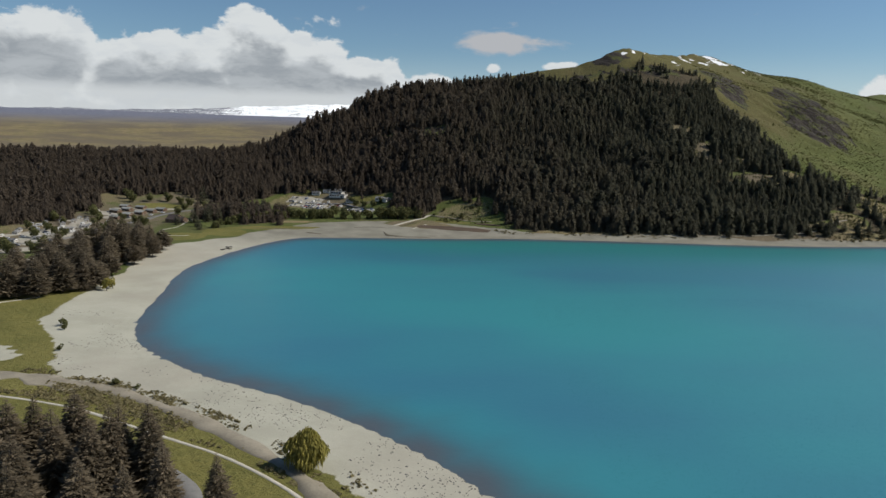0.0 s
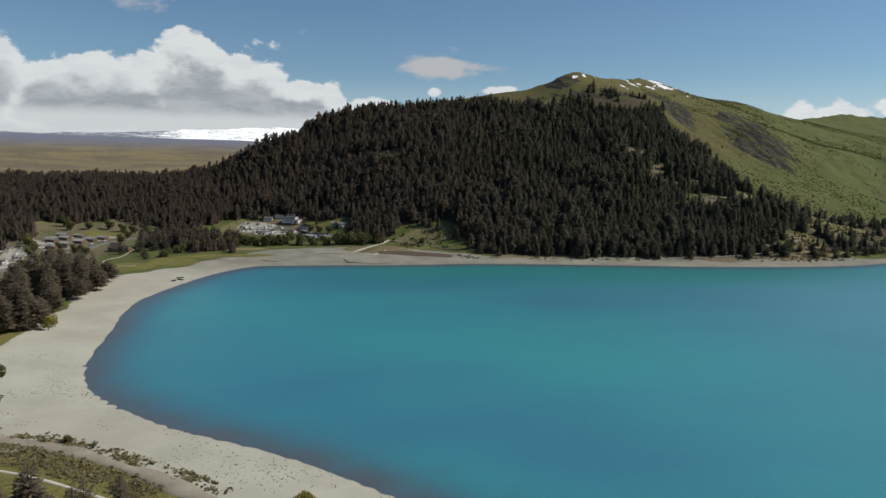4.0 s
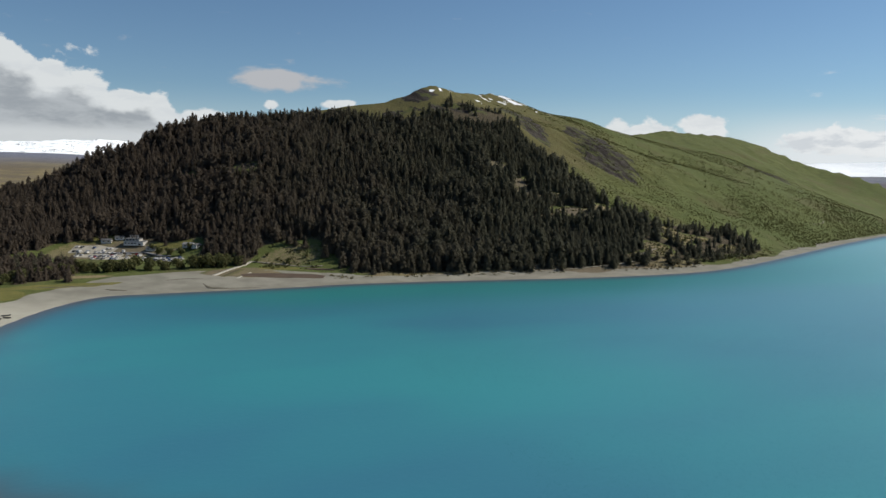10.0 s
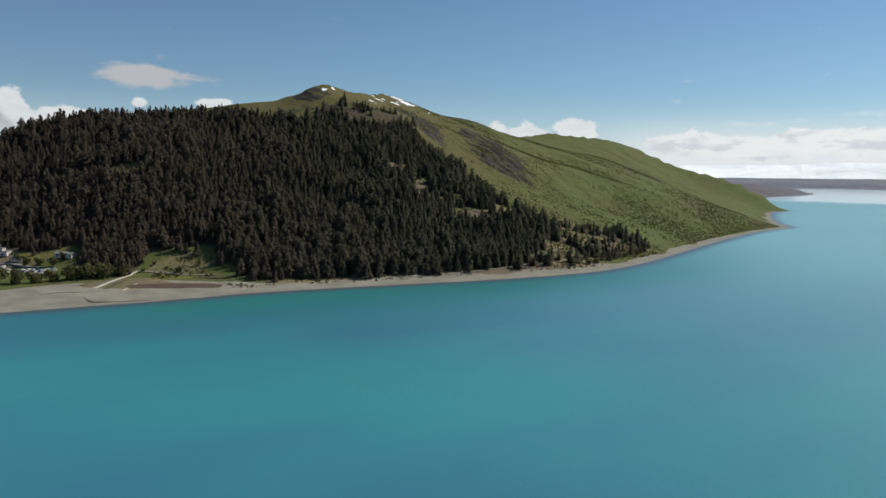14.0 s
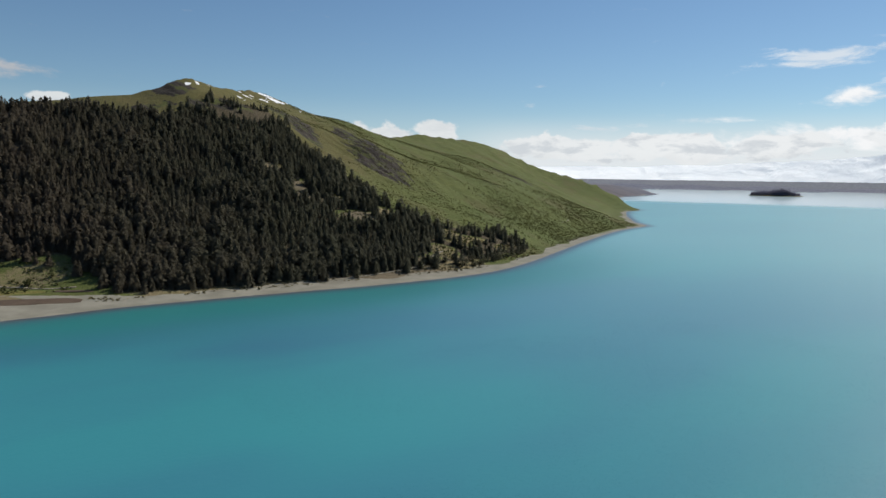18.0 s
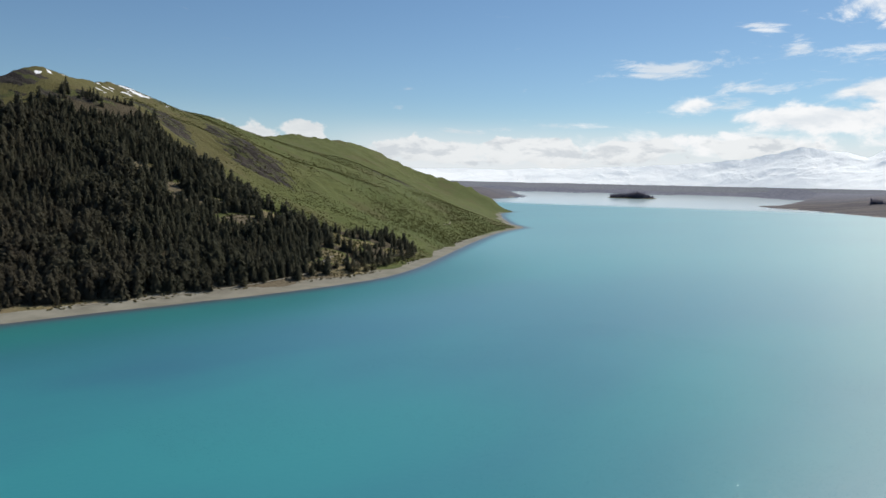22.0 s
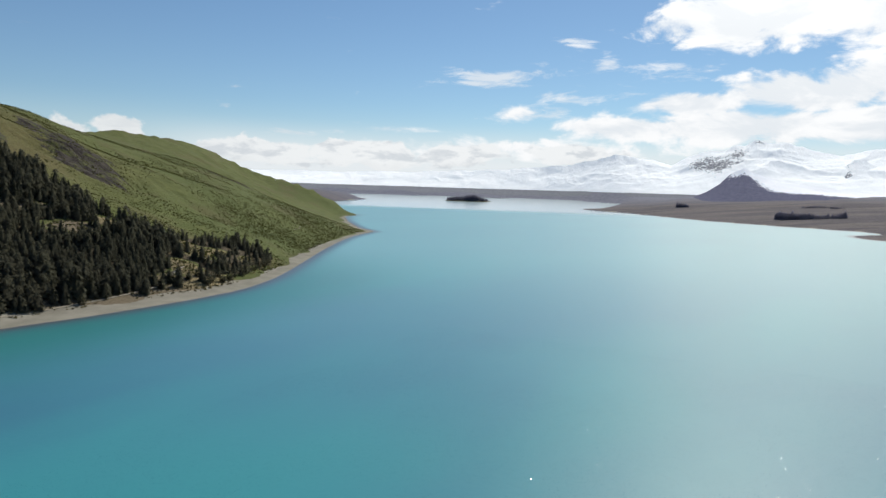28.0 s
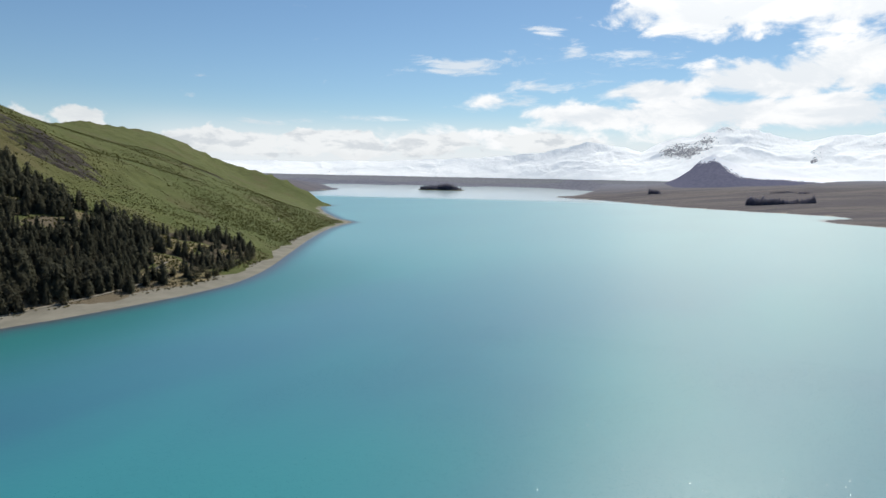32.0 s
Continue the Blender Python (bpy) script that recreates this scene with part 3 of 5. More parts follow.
rock = ramp(rock * 1.1 + 0.26 - np.abs(fbm(RU, RV * 0.16, 17, 3, 51)) * 1.6 + fbm(X, Y, 30, 3, 53) * 0.3, 0.05, 0.40)
c_crest, _ = line_distance(X, Y, CREST_LINE)
snow = ramp(fbm(X, Y, 11, 3, 77) * 1.5 + 0.40 * np.exp(-((X - 395) / 60) ** 2 - ((Y - 1105) / 55) ** 2) + 0.14 * np.exp(-(c_crest / 7) ** 2) - 0.16 * ramp(-X, -280, -240), 0.44, 0.56) * ramp(Z, 160, 180) * ramp(-X, -600, -470)
gravel *= 1 - ramp(np.maximum.reduce([patch(X, Y, -130, 532, 40, 8, 10), patch(X, Y, -20, 560, 34, 18, -15)]), 0.0, 0.3)
gravel = np.maximum(gravel, 0.62 * ramp(patch(X, Y, -266, 470, 26, 70, 10), 0, 0.5))
# a shallow gravel pan behind the beach
gravel = np.maximum(gravel, ramp(patch(X, Y, -152, 221, 17, 8, -25), 0.0, 0.2))
paint(ground.data, "cover_one", (gravel, rock, snow))
tree_cover = ramp(woods(X, Y), -6, 4)
lawn = ramp(np.maximum.reduce([patch(X, Y, -183, 476, 20, 20), patch(X, Y, -130, 530, 44, 10, 12), patch(X, Y, -160, 502, 18, 22, 40), patch(X, Y, -160, 272, 26, 46, -20), patch(X, Y, -45, 135, 60, 30, -35), patch(X, Y, 8, 577, 22, 8, -15) * 0.6, patch(X, Y, -75, 672, 26, 12, -20) * 0.6, patch(X, Y, -138, 704, 22, 10) * 0.6, patch(X, Y, -258, 632, 30, 18) * 0.7, np.where((Y < 345) & (X < 200), 0.3, 0)]), 0.0, 0.3)
plain = ramp(R, 1300, 1700) * np.where((X > 100) & (Y > 500) & (R < 2500), 0, 1)
paint(ground.data, "cover_two", (tree_cover, lawn, np.maximum.reduce([plain, 0.38 * ramp(-X, 100, 250), 0.56 * ramp(-X, 195, 225) * ramp(Y, 380, 420), 0.75 * ramp(line_distance(X, Y, spline(((-150, 192), (-95, 182), (-60, 164), (-30, 140), (-10, 112)), 4))[0], 22, 8), 0.8 * ramp(patch(X, Y, -268, 490, 44, 110, 10), 0, 0.4), 0.62 * ramp(np.maximum.reduce([patch(X, Y, *hole) for hole in CLEARINGS]), -0.6, 0.2), 0.62 * ramp(patch(X, Y, -20, 560, 34, 30), 0, 0.3), 0.52 * ramp(patch(X, Y, 20, 600, 34, 20), 0, 0.3), 0.55 * ramp(patch(X, Y, -110, 680, 80, 40), 0, 0.3), 0.9 * ramp(patch(X, Y, -125, 566, 24, 7), 0, 0.3), 0.8 * ramp(patch(X, Y, -182, 305, 32, 26), 0, 0.5), 0.85 * ramp(S, 12, 18) * ramp(-S, -52, -36) * ramp(X, 40, 90) * ramp(-X, -400, -330) * ramp(Y, 480, 500)])))

lx, ly = axis(-4900, -200, 1100, 4900, 14.0), axis(-4900, 90, 900, 4900, 14.0)
WX, WY = (a.ravel() for a in np.meshgrid(lx, ly))
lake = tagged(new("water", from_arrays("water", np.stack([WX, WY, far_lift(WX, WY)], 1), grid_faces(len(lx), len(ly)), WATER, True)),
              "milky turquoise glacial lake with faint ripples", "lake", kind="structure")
att = lake.data.attributes.new("depth", "FLOAT", "POINT")
att.data.foreach_set("value", np.clip(-shore_distance(WX, WY) / 22, 0, 1).astype(np.float32))
att = lake.data.attributes.new("shelf", "FLOAT", "POINT")
att.data.foreach_set("value", (ramp(-line_distance(WX, WY, SHORE[52:])[0], -150, -10) * ramp(WY, 380, 470) * ramp(-WX, -700, -300) * ramp(WX, -120, 40)).astype(np.float32))
# far smooth water, with its painted sky reflection
att = lake.data.attributes.new("calm_sheen", "FLOAT", "POINT")
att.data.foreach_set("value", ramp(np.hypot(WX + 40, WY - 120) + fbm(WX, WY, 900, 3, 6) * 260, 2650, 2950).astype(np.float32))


# wind-ruffled patch: tiny tilted wave faces that catch the sun
rng = np.random.default_rng(91)
count = 90000
px, py = rng.uniform(40, 300, count), rng.uniform(70, 330, count)
ruffled = (fbm(px, py, 60, 3, 92) + rng.uniform(-0.2, 0.2, count) > 0.0) & (shore_distance(px, py) < -25)
px, py = px[ruffled], py[ruffled]
lean, heading, turn = np.abs(rng.normal(0, 0.13, px.size)), rng.uniform(0, 6.28, px.size), rng.uniform(0, 6.28, px.size)
size = rng.uniform(0.07, 0.14, px.size)
corners = []
for k in range(3):
    dx, dy = size * np.cos(turn + 2.09 * k), size * np.sin(turn + 2.09 * k)
    corners.append(np.stack([px + dx, py + dy, 0.05 + lean * (dx * np.cos(heading) + dy * np.sin(heading))], 1))
GLINT = simple("wave_face", (0.050, 0.190, 0.230), (0.070, 0.230, 0.260), 1.0, 0.18, bump=0.0, spec=0.5)
tagged(new("ripples", from_arrays("ripples", np.stack(corners, 1).reshape(-1, 3), np.arange(px.size * 3).reshape(-1, 3), GLINT)), "small steep ripples glinting on the wind-ruffled lake", "ripples", kind="stuff")


def mountain_range(name, label, profile, near, depth_end, seed, rough, bare, ragged=0.10, smooth_foot=True, mat=None):
    """A range whose skyline follows heights over the horizon, in degrees, by heading; near: headings and distances of its foot."""
    heads, tops = np.array(profile[0::2], float), np.array(profile[1::2], float)
    n, m = int((heads[-1] - heads[0]) * 22), 90
    a = np.repeat(np.linspace(heads[0], heads[-1], n)[None], m, 0)
    v = np.repeat(np.linspace(0, 1, m)[:, None], n, 1)
    sharp = np.interp(a[0], heads, tops)
    low = np.convolve(np.pad(sharp, 44, mode="edge"), np.ones(89) / 89, mode="valid")
    low = np.convolve(np.pad(low, 30, mode="edge"), np.ones(61) / 61, mode="valid")
    top = low[None] + (sharp - low)[None] * v ** 2 if smooth_foot else np.repeat(sharp[None], m, 0)
    top = top * (1 + fbm(a, a * 0, 2.6, 3, seed) * ragged + fbm(a, v * 3, 0.5, 4, seed + 2) * ragged * 0.35 * v ** 3)
    first = np.interp(a[0], near[0::2], near[1::2])
    first = np.convolve(np.pad(first, 40, mode="edge"), np.ones(81) / 81, mode="valid")
    foot, _ = height(-40 + first * np.sin(np.radians(a[0])), 120 + first * np.cos(np.radians(a[0])))
    foot = np.convolve(np.pad(np.maximum(foot, 0), 10, mode="edge"), np.ones(21) / 21, mode="valid")[None] - 4
    r = first[None] * (1 - v) + depth_end * v
    xx, yy = -40 + r * np.sin(np.radians(a)), 120 + r * np.cos(np.radians(a))
    # spurs run down towards the lake, broken at several sizes
    wx, wy = xx + fbm(xx, yy, 300, 3, seed + 9) * 150, yy + fbm(xx, yy, 300, 3, seed + 14) * 150
    ridge = 1 - 2 * np.abs(fbm(wx, wy, 380, 5, seed + 5))
    share = v * (1 + rough * (ridge - 0.75) * np.sin(math.pi * v) ** 0.8)
    z = foot + (78 - foot + depth_end * np.tan(np.radians(top))) * share
    z += fbm(xx, yy, 80, 4, seed + 21) * 9 * np.sin(math.pi * v) * ramp(top, 1.2, 3.0)
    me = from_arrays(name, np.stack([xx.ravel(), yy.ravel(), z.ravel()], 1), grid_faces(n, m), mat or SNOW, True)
    att = me.attributes.new("bare", "FLOAT", "POINT")
    att.data.foreach_set("value", np.clip(bare(a, v, (z - 78) / (depth_end * np.tan(np.radians(np.maximum(top, 0.05))))) + 1.3 * ramp(-np.degrees((z - 78) / r), -0.24, -0.08), 0, 1.4).ravel().astype(np.float32))
    return tagged(new(name, me), label, "mountains", kind="structure")


def bell(q, mid, wide):
    return np.exp(-((q - mid) / wide) ** 2)


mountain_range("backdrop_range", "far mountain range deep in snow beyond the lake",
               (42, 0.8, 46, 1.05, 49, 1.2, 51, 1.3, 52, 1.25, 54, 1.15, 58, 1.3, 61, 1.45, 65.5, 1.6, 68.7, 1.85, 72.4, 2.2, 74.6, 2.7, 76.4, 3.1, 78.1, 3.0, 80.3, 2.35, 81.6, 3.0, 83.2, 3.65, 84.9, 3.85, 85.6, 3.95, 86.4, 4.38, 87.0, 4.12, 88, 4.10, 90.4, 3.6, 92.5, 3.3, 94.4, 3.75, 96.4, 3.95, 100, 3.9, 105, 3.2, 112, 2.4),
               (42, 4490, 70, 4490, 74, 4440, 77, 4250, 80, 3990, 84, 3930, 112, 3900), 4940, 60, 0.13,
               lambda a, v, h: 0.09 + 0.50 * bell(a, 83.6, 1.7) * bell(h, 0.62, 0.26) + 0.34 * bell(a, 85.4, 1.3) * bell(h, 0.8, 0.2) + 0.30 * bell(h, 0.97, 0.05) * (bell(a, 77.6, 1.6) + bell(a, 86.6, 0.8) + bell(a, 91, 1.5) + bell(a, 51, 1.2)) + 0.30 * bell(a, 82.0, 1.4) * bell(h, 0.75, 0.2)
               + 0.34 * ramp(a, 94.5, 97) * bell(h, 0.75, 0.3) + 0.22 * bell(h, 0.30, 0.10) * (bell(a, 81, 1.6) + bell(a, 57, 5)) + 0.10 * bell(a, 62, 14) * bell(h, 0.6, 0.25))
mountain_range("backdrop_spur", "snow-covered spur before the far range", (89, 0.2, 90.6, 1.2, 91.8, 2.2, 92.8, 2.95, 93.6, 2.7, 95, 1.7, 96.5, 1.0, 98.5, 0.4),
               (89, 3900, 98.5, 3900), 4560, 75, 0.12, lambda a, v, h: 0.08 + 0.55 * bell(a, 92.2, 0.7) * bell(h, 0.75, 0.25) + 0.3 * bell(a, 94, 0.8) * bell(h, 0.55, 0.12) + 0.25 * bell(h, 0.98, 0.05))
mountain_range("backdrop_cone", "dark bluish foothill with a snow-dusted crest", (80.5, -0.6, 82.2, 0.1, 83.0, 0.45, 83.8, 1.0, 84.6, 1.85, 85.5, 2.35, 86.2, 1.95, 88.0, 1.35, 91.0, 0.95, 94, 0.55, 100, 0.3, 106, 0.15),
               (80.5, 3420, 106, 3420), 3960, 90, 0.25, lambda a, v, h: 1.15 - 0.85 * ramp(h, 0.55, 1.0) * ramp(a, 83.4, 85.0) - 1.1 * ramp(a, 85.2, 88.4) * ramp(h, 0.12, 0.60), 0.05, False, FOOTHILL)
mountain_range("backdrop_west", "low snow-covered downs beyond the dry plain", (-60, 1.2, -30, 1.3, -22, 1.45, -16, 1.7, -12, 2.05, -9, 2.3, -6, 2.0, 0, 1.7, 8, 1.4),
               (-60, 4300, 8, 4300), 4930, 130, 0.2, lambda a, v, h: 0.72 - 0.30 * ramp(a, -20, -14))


# ---- woods ----
def soft_tree(seed, slim=0.2, round_top=0.0, blades=84):
    """A small conifer one unit high: a dark core and many ragged sprays round it, as vertices and triangles."""
    rng = np.random.default_rng(seed)
    verts, faces = [(0, 0, 0.9)], []
    for i in range(6):
        a = i * math.pi / 3
        verts.append((slim * 0.85 * math.cos(a), slim * 0.85 * math.sin(a), 0.02))
    faces += [(0, 1 + i, 1 + (i + 1) % 6) for i in range(6)]
    lean = rng.normal(0, 0.02, 2)
    for k in range(blades):
        h = 0.05 + 0.93 * ((k + rng.uniform(0, 1)) / blades) ** (1.25 - 0.35 * round_top)
        span = slim * ((1 - h) ** (0.85 - 0.35 * round_top) * (0.75 + 0.25 * min(1.0, h * 5)) + 0.03)
        a = k * 2.4 + rng.uniform(-0.5, 0.5)
        q = span * rng.uniform(0.62, 1.18)
        c = np.array([q * math.cos(a) + lean[0] * h, q * math.sin(a) + lean[1] * h, h - 0.25 * q])
        out, side = np.array([math.cos(a), math.sin(a), -0.45 + rng.normal(0, 0.35)]), np.array([-math.sin(a), math.cos(a), rng.normal(0, 0.3)])
        size = rng.uniform(0.040, 0.080) * (1.1 - 0.45 * h) * (slim / 0.2) ** 0.6
        b = len(verts)
        verts += [c - out * size * 1.1 + np.array([0, 0, size * 0.9]), c + side * size + out * size * 0.6, c - side * size * rng.uniform(0.5, 1.2) + out * size * rng.uniform(0.4, 1.1)]
        faces.append((b, b + 1, b + 2))
    b = len(verts)
    verts += [(lean[0], lean[1], 1.04), (0.02, 0.012, 0.86), (-0.02, 0.012, 0.86), (0.0, -0.022, 0.86)]
    faces += [(b, b + 1, b + 2), (b, b + 2, b + 3), (b, b + 3, b + 1)]
    return np.array(verts), np.array(faces)


def scatter(name, kinds, x, y, z, tall, wide, turn, mat, pick):
    """Many copies of a few small shapes joined into one mesh."""
    vs, fs, base = [], [], 0
    for k, (v, f) in enumerate(kinds):
        m = pick == k
        if not m.any():
            continue
        c, s = np.cos(turn[m])[:, None], np.sin(turn[m])[:, None]
        vx, vy = v[None, :, 0] * wide[m][:, None], v[None, :, 1] * wide[m][:, None]
        px = vx * c - vy * s + x[m][:, None]
        py = vx * s + vy * c + y[m][:, None]
        pz = v[None, :, 2] * tall[m][:, None] + z[m][:, None]
        vs.append(np.stack([px, py, pz], -1).reshape(-1, 3))
        fs.append((f[None] + (np.arange(m.sum()) * len(v))[:, None, None] + base).reshape(-1, 3))
        base += m.sum() * len(v)
    return from_arrays(name, np.vstack(vs), np.vstack(fs), mat)


rng = np.random.default_rng(5)
step = 4.0
fx, fy = (a.ravel() for a in np.meshgrid(np.arange(-640, 510, step), np.arange(480, 985, step)))
fx, fy = fx + rng.uniform(-2.4, 2.4, fx.size), fy + rng.uniform(-2.4, 2.4, fy.size)
deep = woods(fx, fy)
keep = (deep > 0) & (rng.uniform(size=fx.size) < 0.95)
keep |= (deep > -9) & (rng.uniform(size=fx.size) < 0.09)
# the wood thins out towards the point
keep &= (fx < 325) | (fy > 660) | (rng.uniform(size=fx.size) < 0.30 + 0.9 * ramp(fbm(fx, fy, 26, 2, 83), -0.1, 0.25) * ramp(fy - 0.45 * fx, 420, 452))
fx, fy = fx[keep], fy[keep]
fz, fs = height(fx, fy)
ok = (fs > 22) & (fbm(fx, fy, 17, 2, 72) > -0.46)
ok &= (fz < 138) | (fy < 830) | (fx < 150) | (fbm(fx, fy, 16, 2, 74) + rng.uniform(-0.2, 0.2, fx.size) > 0.06)
fx, fy, fz = fx[ok], fy[ok], fz[ok]
tall = 10.0 * np.clip(rng.lognormal(0, 0.26, fx.size), 0.45, 1.6) * (1 + 0.6 * fbm(fx, fy, 45, 3, 71)) * (1 - 0.28 * ramp(fz, 100, 175)) * (1 - 0.15 * ramp(fx, 300, 360))
kinds = [soft_tree(k, 0.17 + 0.025 * (k % 4), (0.0, 0.25, 0.0, 0.9)[k % 4]) for k in range(8)]
stand_kind = np.where(fbm(fx, fy, 90, 2, 33) + rng.uniform(-0.3, 0.3, fx.size) > 0.1, 3 + 4 * rng.integers(0, 2, fx.size), rng.integers(0, 8, fx.size))
forest = tagged(new("forest", scatter("forest", kinds, fx, fy, fz - 0.3, tall, tall * rng.uniform(1.05, 1.5, fx.size), rng.uniform(0, 6.28, fx.size), FOREST, stand_kind)),
                "dense dark conifer forest on the hillside", "forest", kind="stuff")


# ---- helpers for things ----
Z_GRID = Z.reshape(len(gy), len(gx))


def ground_z(x, y):
    """Height of the ground mesh itself."""
    i, j = min(max(int(np.searchsorted(gx, x)) - 1, 0), len(gx) - 2), min(max(int(np.searchsorted(gy, y)) - 1, 0), len(gy) - 2)
    u, v = (x - gx[i]) / (gx[i + 1] - gx[i]), (y - gy[j]) / (gy[j + 1] - gy[j])
    q = Z_GRID
    return float((q[j, i] * (1 - u) + q[j, i + 1] * u) * (1 - v) + (q[j + 1, i] * (1 - u) + q[j + 1, i + 1] * u) * v)


def part(name, bm, mat, parent=None, label="", smooth=False):
    me = bpy.data.meshes.new(name)
    bm.to_mesh(me)
    bm.free()
    me.materials.append(mat)
    if smooth:
        me.polygons.foreach_set("use_smooth", np.ones(len(me.polygons), bool))
    ob = new(name, me)
    ob.parent = parent
    return tagged(ob, label) if label else ob


def box(cx, cy, cz, sx, sy, sz, bevel=0.0):
    bm = bmesh.new()
    bmesh.ops.create_cube(bm, size=1.0, matrix=Matrix.Translation((cx, cy, cz)) @ Matrix.Diagonal((sx, sy, sz, 1)))
    if bevel:
        bmesh.ops.bevel(bm, geom=bm.edges[:], offset=bevel, segments=2, affect="EDGES")
    return bm


def rod(a, b, r0, r1, sides=7):
    a, b = Vector(a), Vector(b)
    bm = bmesh.new()
    bmesh.ops.create_cone(bm, cap_ends=True, segments=sides, radius1=r0, radius2=r1, depth=(b - a).length,
                          matrix=Matrix.Translation((a + b) / 2) @ (b - a).to_track_quat("Z", "Y").to_matrix().to_4x4())
    return bm


def prism(profile, width):
    """A profile in x and z drawn out across y."""
    bm = bmesh.new()
    near = [bm.verts.new((x, -width / 2, z)) for x, z in profile]
    far = [bm.verts.new((x, width / 2, z)) for x, z in profile]
    n = len(profile)
    bm.faces.new(near)
    bm.faces.new(far[::-1])
    for i in range(n):
        bm.faces.new((near[i], far[i], far[(i + 1) % n], near[(i + 1) % n]))
    bmesh.ops.recalc_face_normals(bm, faces=bm.faces[:])
    return bm


def thing(name, label, category, group=""):
    return tagged(new(name), label, category, group)


def place(ob, x, y, turn=0.0, size=1.0, sink=0.0):
    return pose(x, y, ground_z(x, y) - sink, 0, 0, turn) @ Matrix.Scale(size, 4)


def put(ob, spots, group=""):
    """The first spot takes the thing itself, the others copies: rows of x, y, turn, size."""
    x, y, turn, size = spots[0]
    copies = [copy_thing(ob, place(ob, *s)) for s in spots[1:]]
    ob.matrix_basis = place(ob, x, y, turn, size)
    return [ob] + copies


def mesh_object(name, verts, faces, mat, parent, label=""):
    ob = new(name, from_arrays(name, verts, faces, mat))
    ob.parent = parent
    return tagged(ob, label) if label else ob


# ---- trees and shrubs ----
BARK = simple("bark", (0.045, 0.035, 0.028), (0.11, 0.085, 0.065), 0.5, 0.95)


def spray_crown(seed, tall, reach, low, whorls, arms, droop, ragged=0.3, taper=0.85):
    """A conifer's crown: whorls of drooping sprays, each a few thin blades round a twig."""
    rng = np.random.default_rng(seed)
    verts, faces = [], []
    for k in range(whorls):
        h = low + (1 - low) * (k + rng.uniform(-0.3, 0.3)) / whorls
        h = min(max(h, low), 0.985)
        span = reach * (1 - ((h - low) / (1 - low)) ** (1.0 + taper)) * (0.55 + 0.45 * min(1, (h - low) / 0.12 + 0.5)) + 0.02 * reach
        count = max(4, int(arms * (0.45 + 0.55 * span / reach)))
        for i in range(count):
            a = 2 * math.pi * (i + rng.uniform(-0.35, 0.35)) / count + k * 1.7
            ln = span * rng.uniform(1 - ragged, 1 + ragged * 0.6)
            out = np.array([math.cos(a), math.sin(a), 0.0])
            side = np.array([-out[1], out[0], 0.0])
            root = np.array([0, 0, h * tall])
            tip = root + out * ln + np.array([0, 0, -droop * ln * rng.uniform(0.4, 1.3)])
            for q, turn, share in ((0.3, 0.75, 0.5), (0.34, -0.75, 0.5), (0.52, 0.7, 0.45), (0.56, -0.7, 0.45), (0.74, 0.55, 0.36), (0.78, -0.55, 0.36), (0.55, 0.0, 0.5), (0.1, 0.0, 0.6)):
                start = root + (tip - root) * (q + rng.uniform(-0.06, 0.06))
                aim = (tip - root) / ln * math.cos(turn) + side * math.sin(turn) + rng.normal(0, 0.16, 3)
                size = ln * share * rng.uniform(0.75, 1.25)
                flat = np.cross(aim, (0, 0, 1.0)) * rng.uniform(0.5, 1.0) + np.array([0, 0, rng.uniform(-0.7, 0.7)])
                b = len(verts)
                verts += [start, start + aim * size * 0.5 + flat * size * 0.17, start + aim * size + np.array([0, 0, 0.06 * ln]), start + aim * size * 0.5 - flat * size * 0.17]
                faces += [(b, b + 1, b + 2), (b, b + 2, b + 3)]
    return np.array(verts), np.array(faces)


def conifer(seed, tall, reach, low, whorls, arms, droop, label, mat=PINE, taper=0.85, group="trees by the lake"):
    tree = thing("conifer", label, "tree", group)
    part("trunk", rod((0, 0, -0.5), (0, 0, tall * 0.93), tall * 0.020, tall * 0.003, 8), BARK, tree)
    mesh_object("crown", *spray_crown(seed, tall, reach, low, whorls, arms, droop, taper=taper), mat, tree)
    return tree


def leaf_cloud(seed, count, shape, leaf, lumps=6):
    """Small leaves spread over overlapping lumps, with gaps between them."""
    rng = np.random.default_rng(seed)
    centres = rng.normal(0, 0.42, (lumps, 3)) * shape + np.array([0, 0, shape[2]])
    sizes = rng.uniform(0.45, 0.75, lumps)
    pick = rng.integers(0, lumps, count)
    d = rng.normal(0, 1, (count, 3))
    d /= np.linalg.norm(d, axis=1)[:, None]
    p = centres[pick] + d * (sizes[pick] * rng.uniform(0.7, 1.05, count))[:, None] * shape
    p[:, 2] = np.maximum(p[:, 2], 0.05)
    u = rng.normal(0, 1, (count, 3))
    u -= d * (u * d).sum(1)[:, None] * 0.6
    u /= np.linalg.norm(u, axis=1)[:, None]
    w = np.cross(d, u) + rng.normal(0, 0.3, (count, 3))
    s = leaf * rng.uniform(0.6, 1.4, count)[:, None]
    verts = np.stack([p - u * s, p + w * s * 0.7, p + u * s, p - w * s * 0.7], 1).reshape(-1, 3)
    b = np.arange(count)[:, None] * 4
    return verts, np.vstack([b + [0, 1, 2], b + [0, 2, 3]])


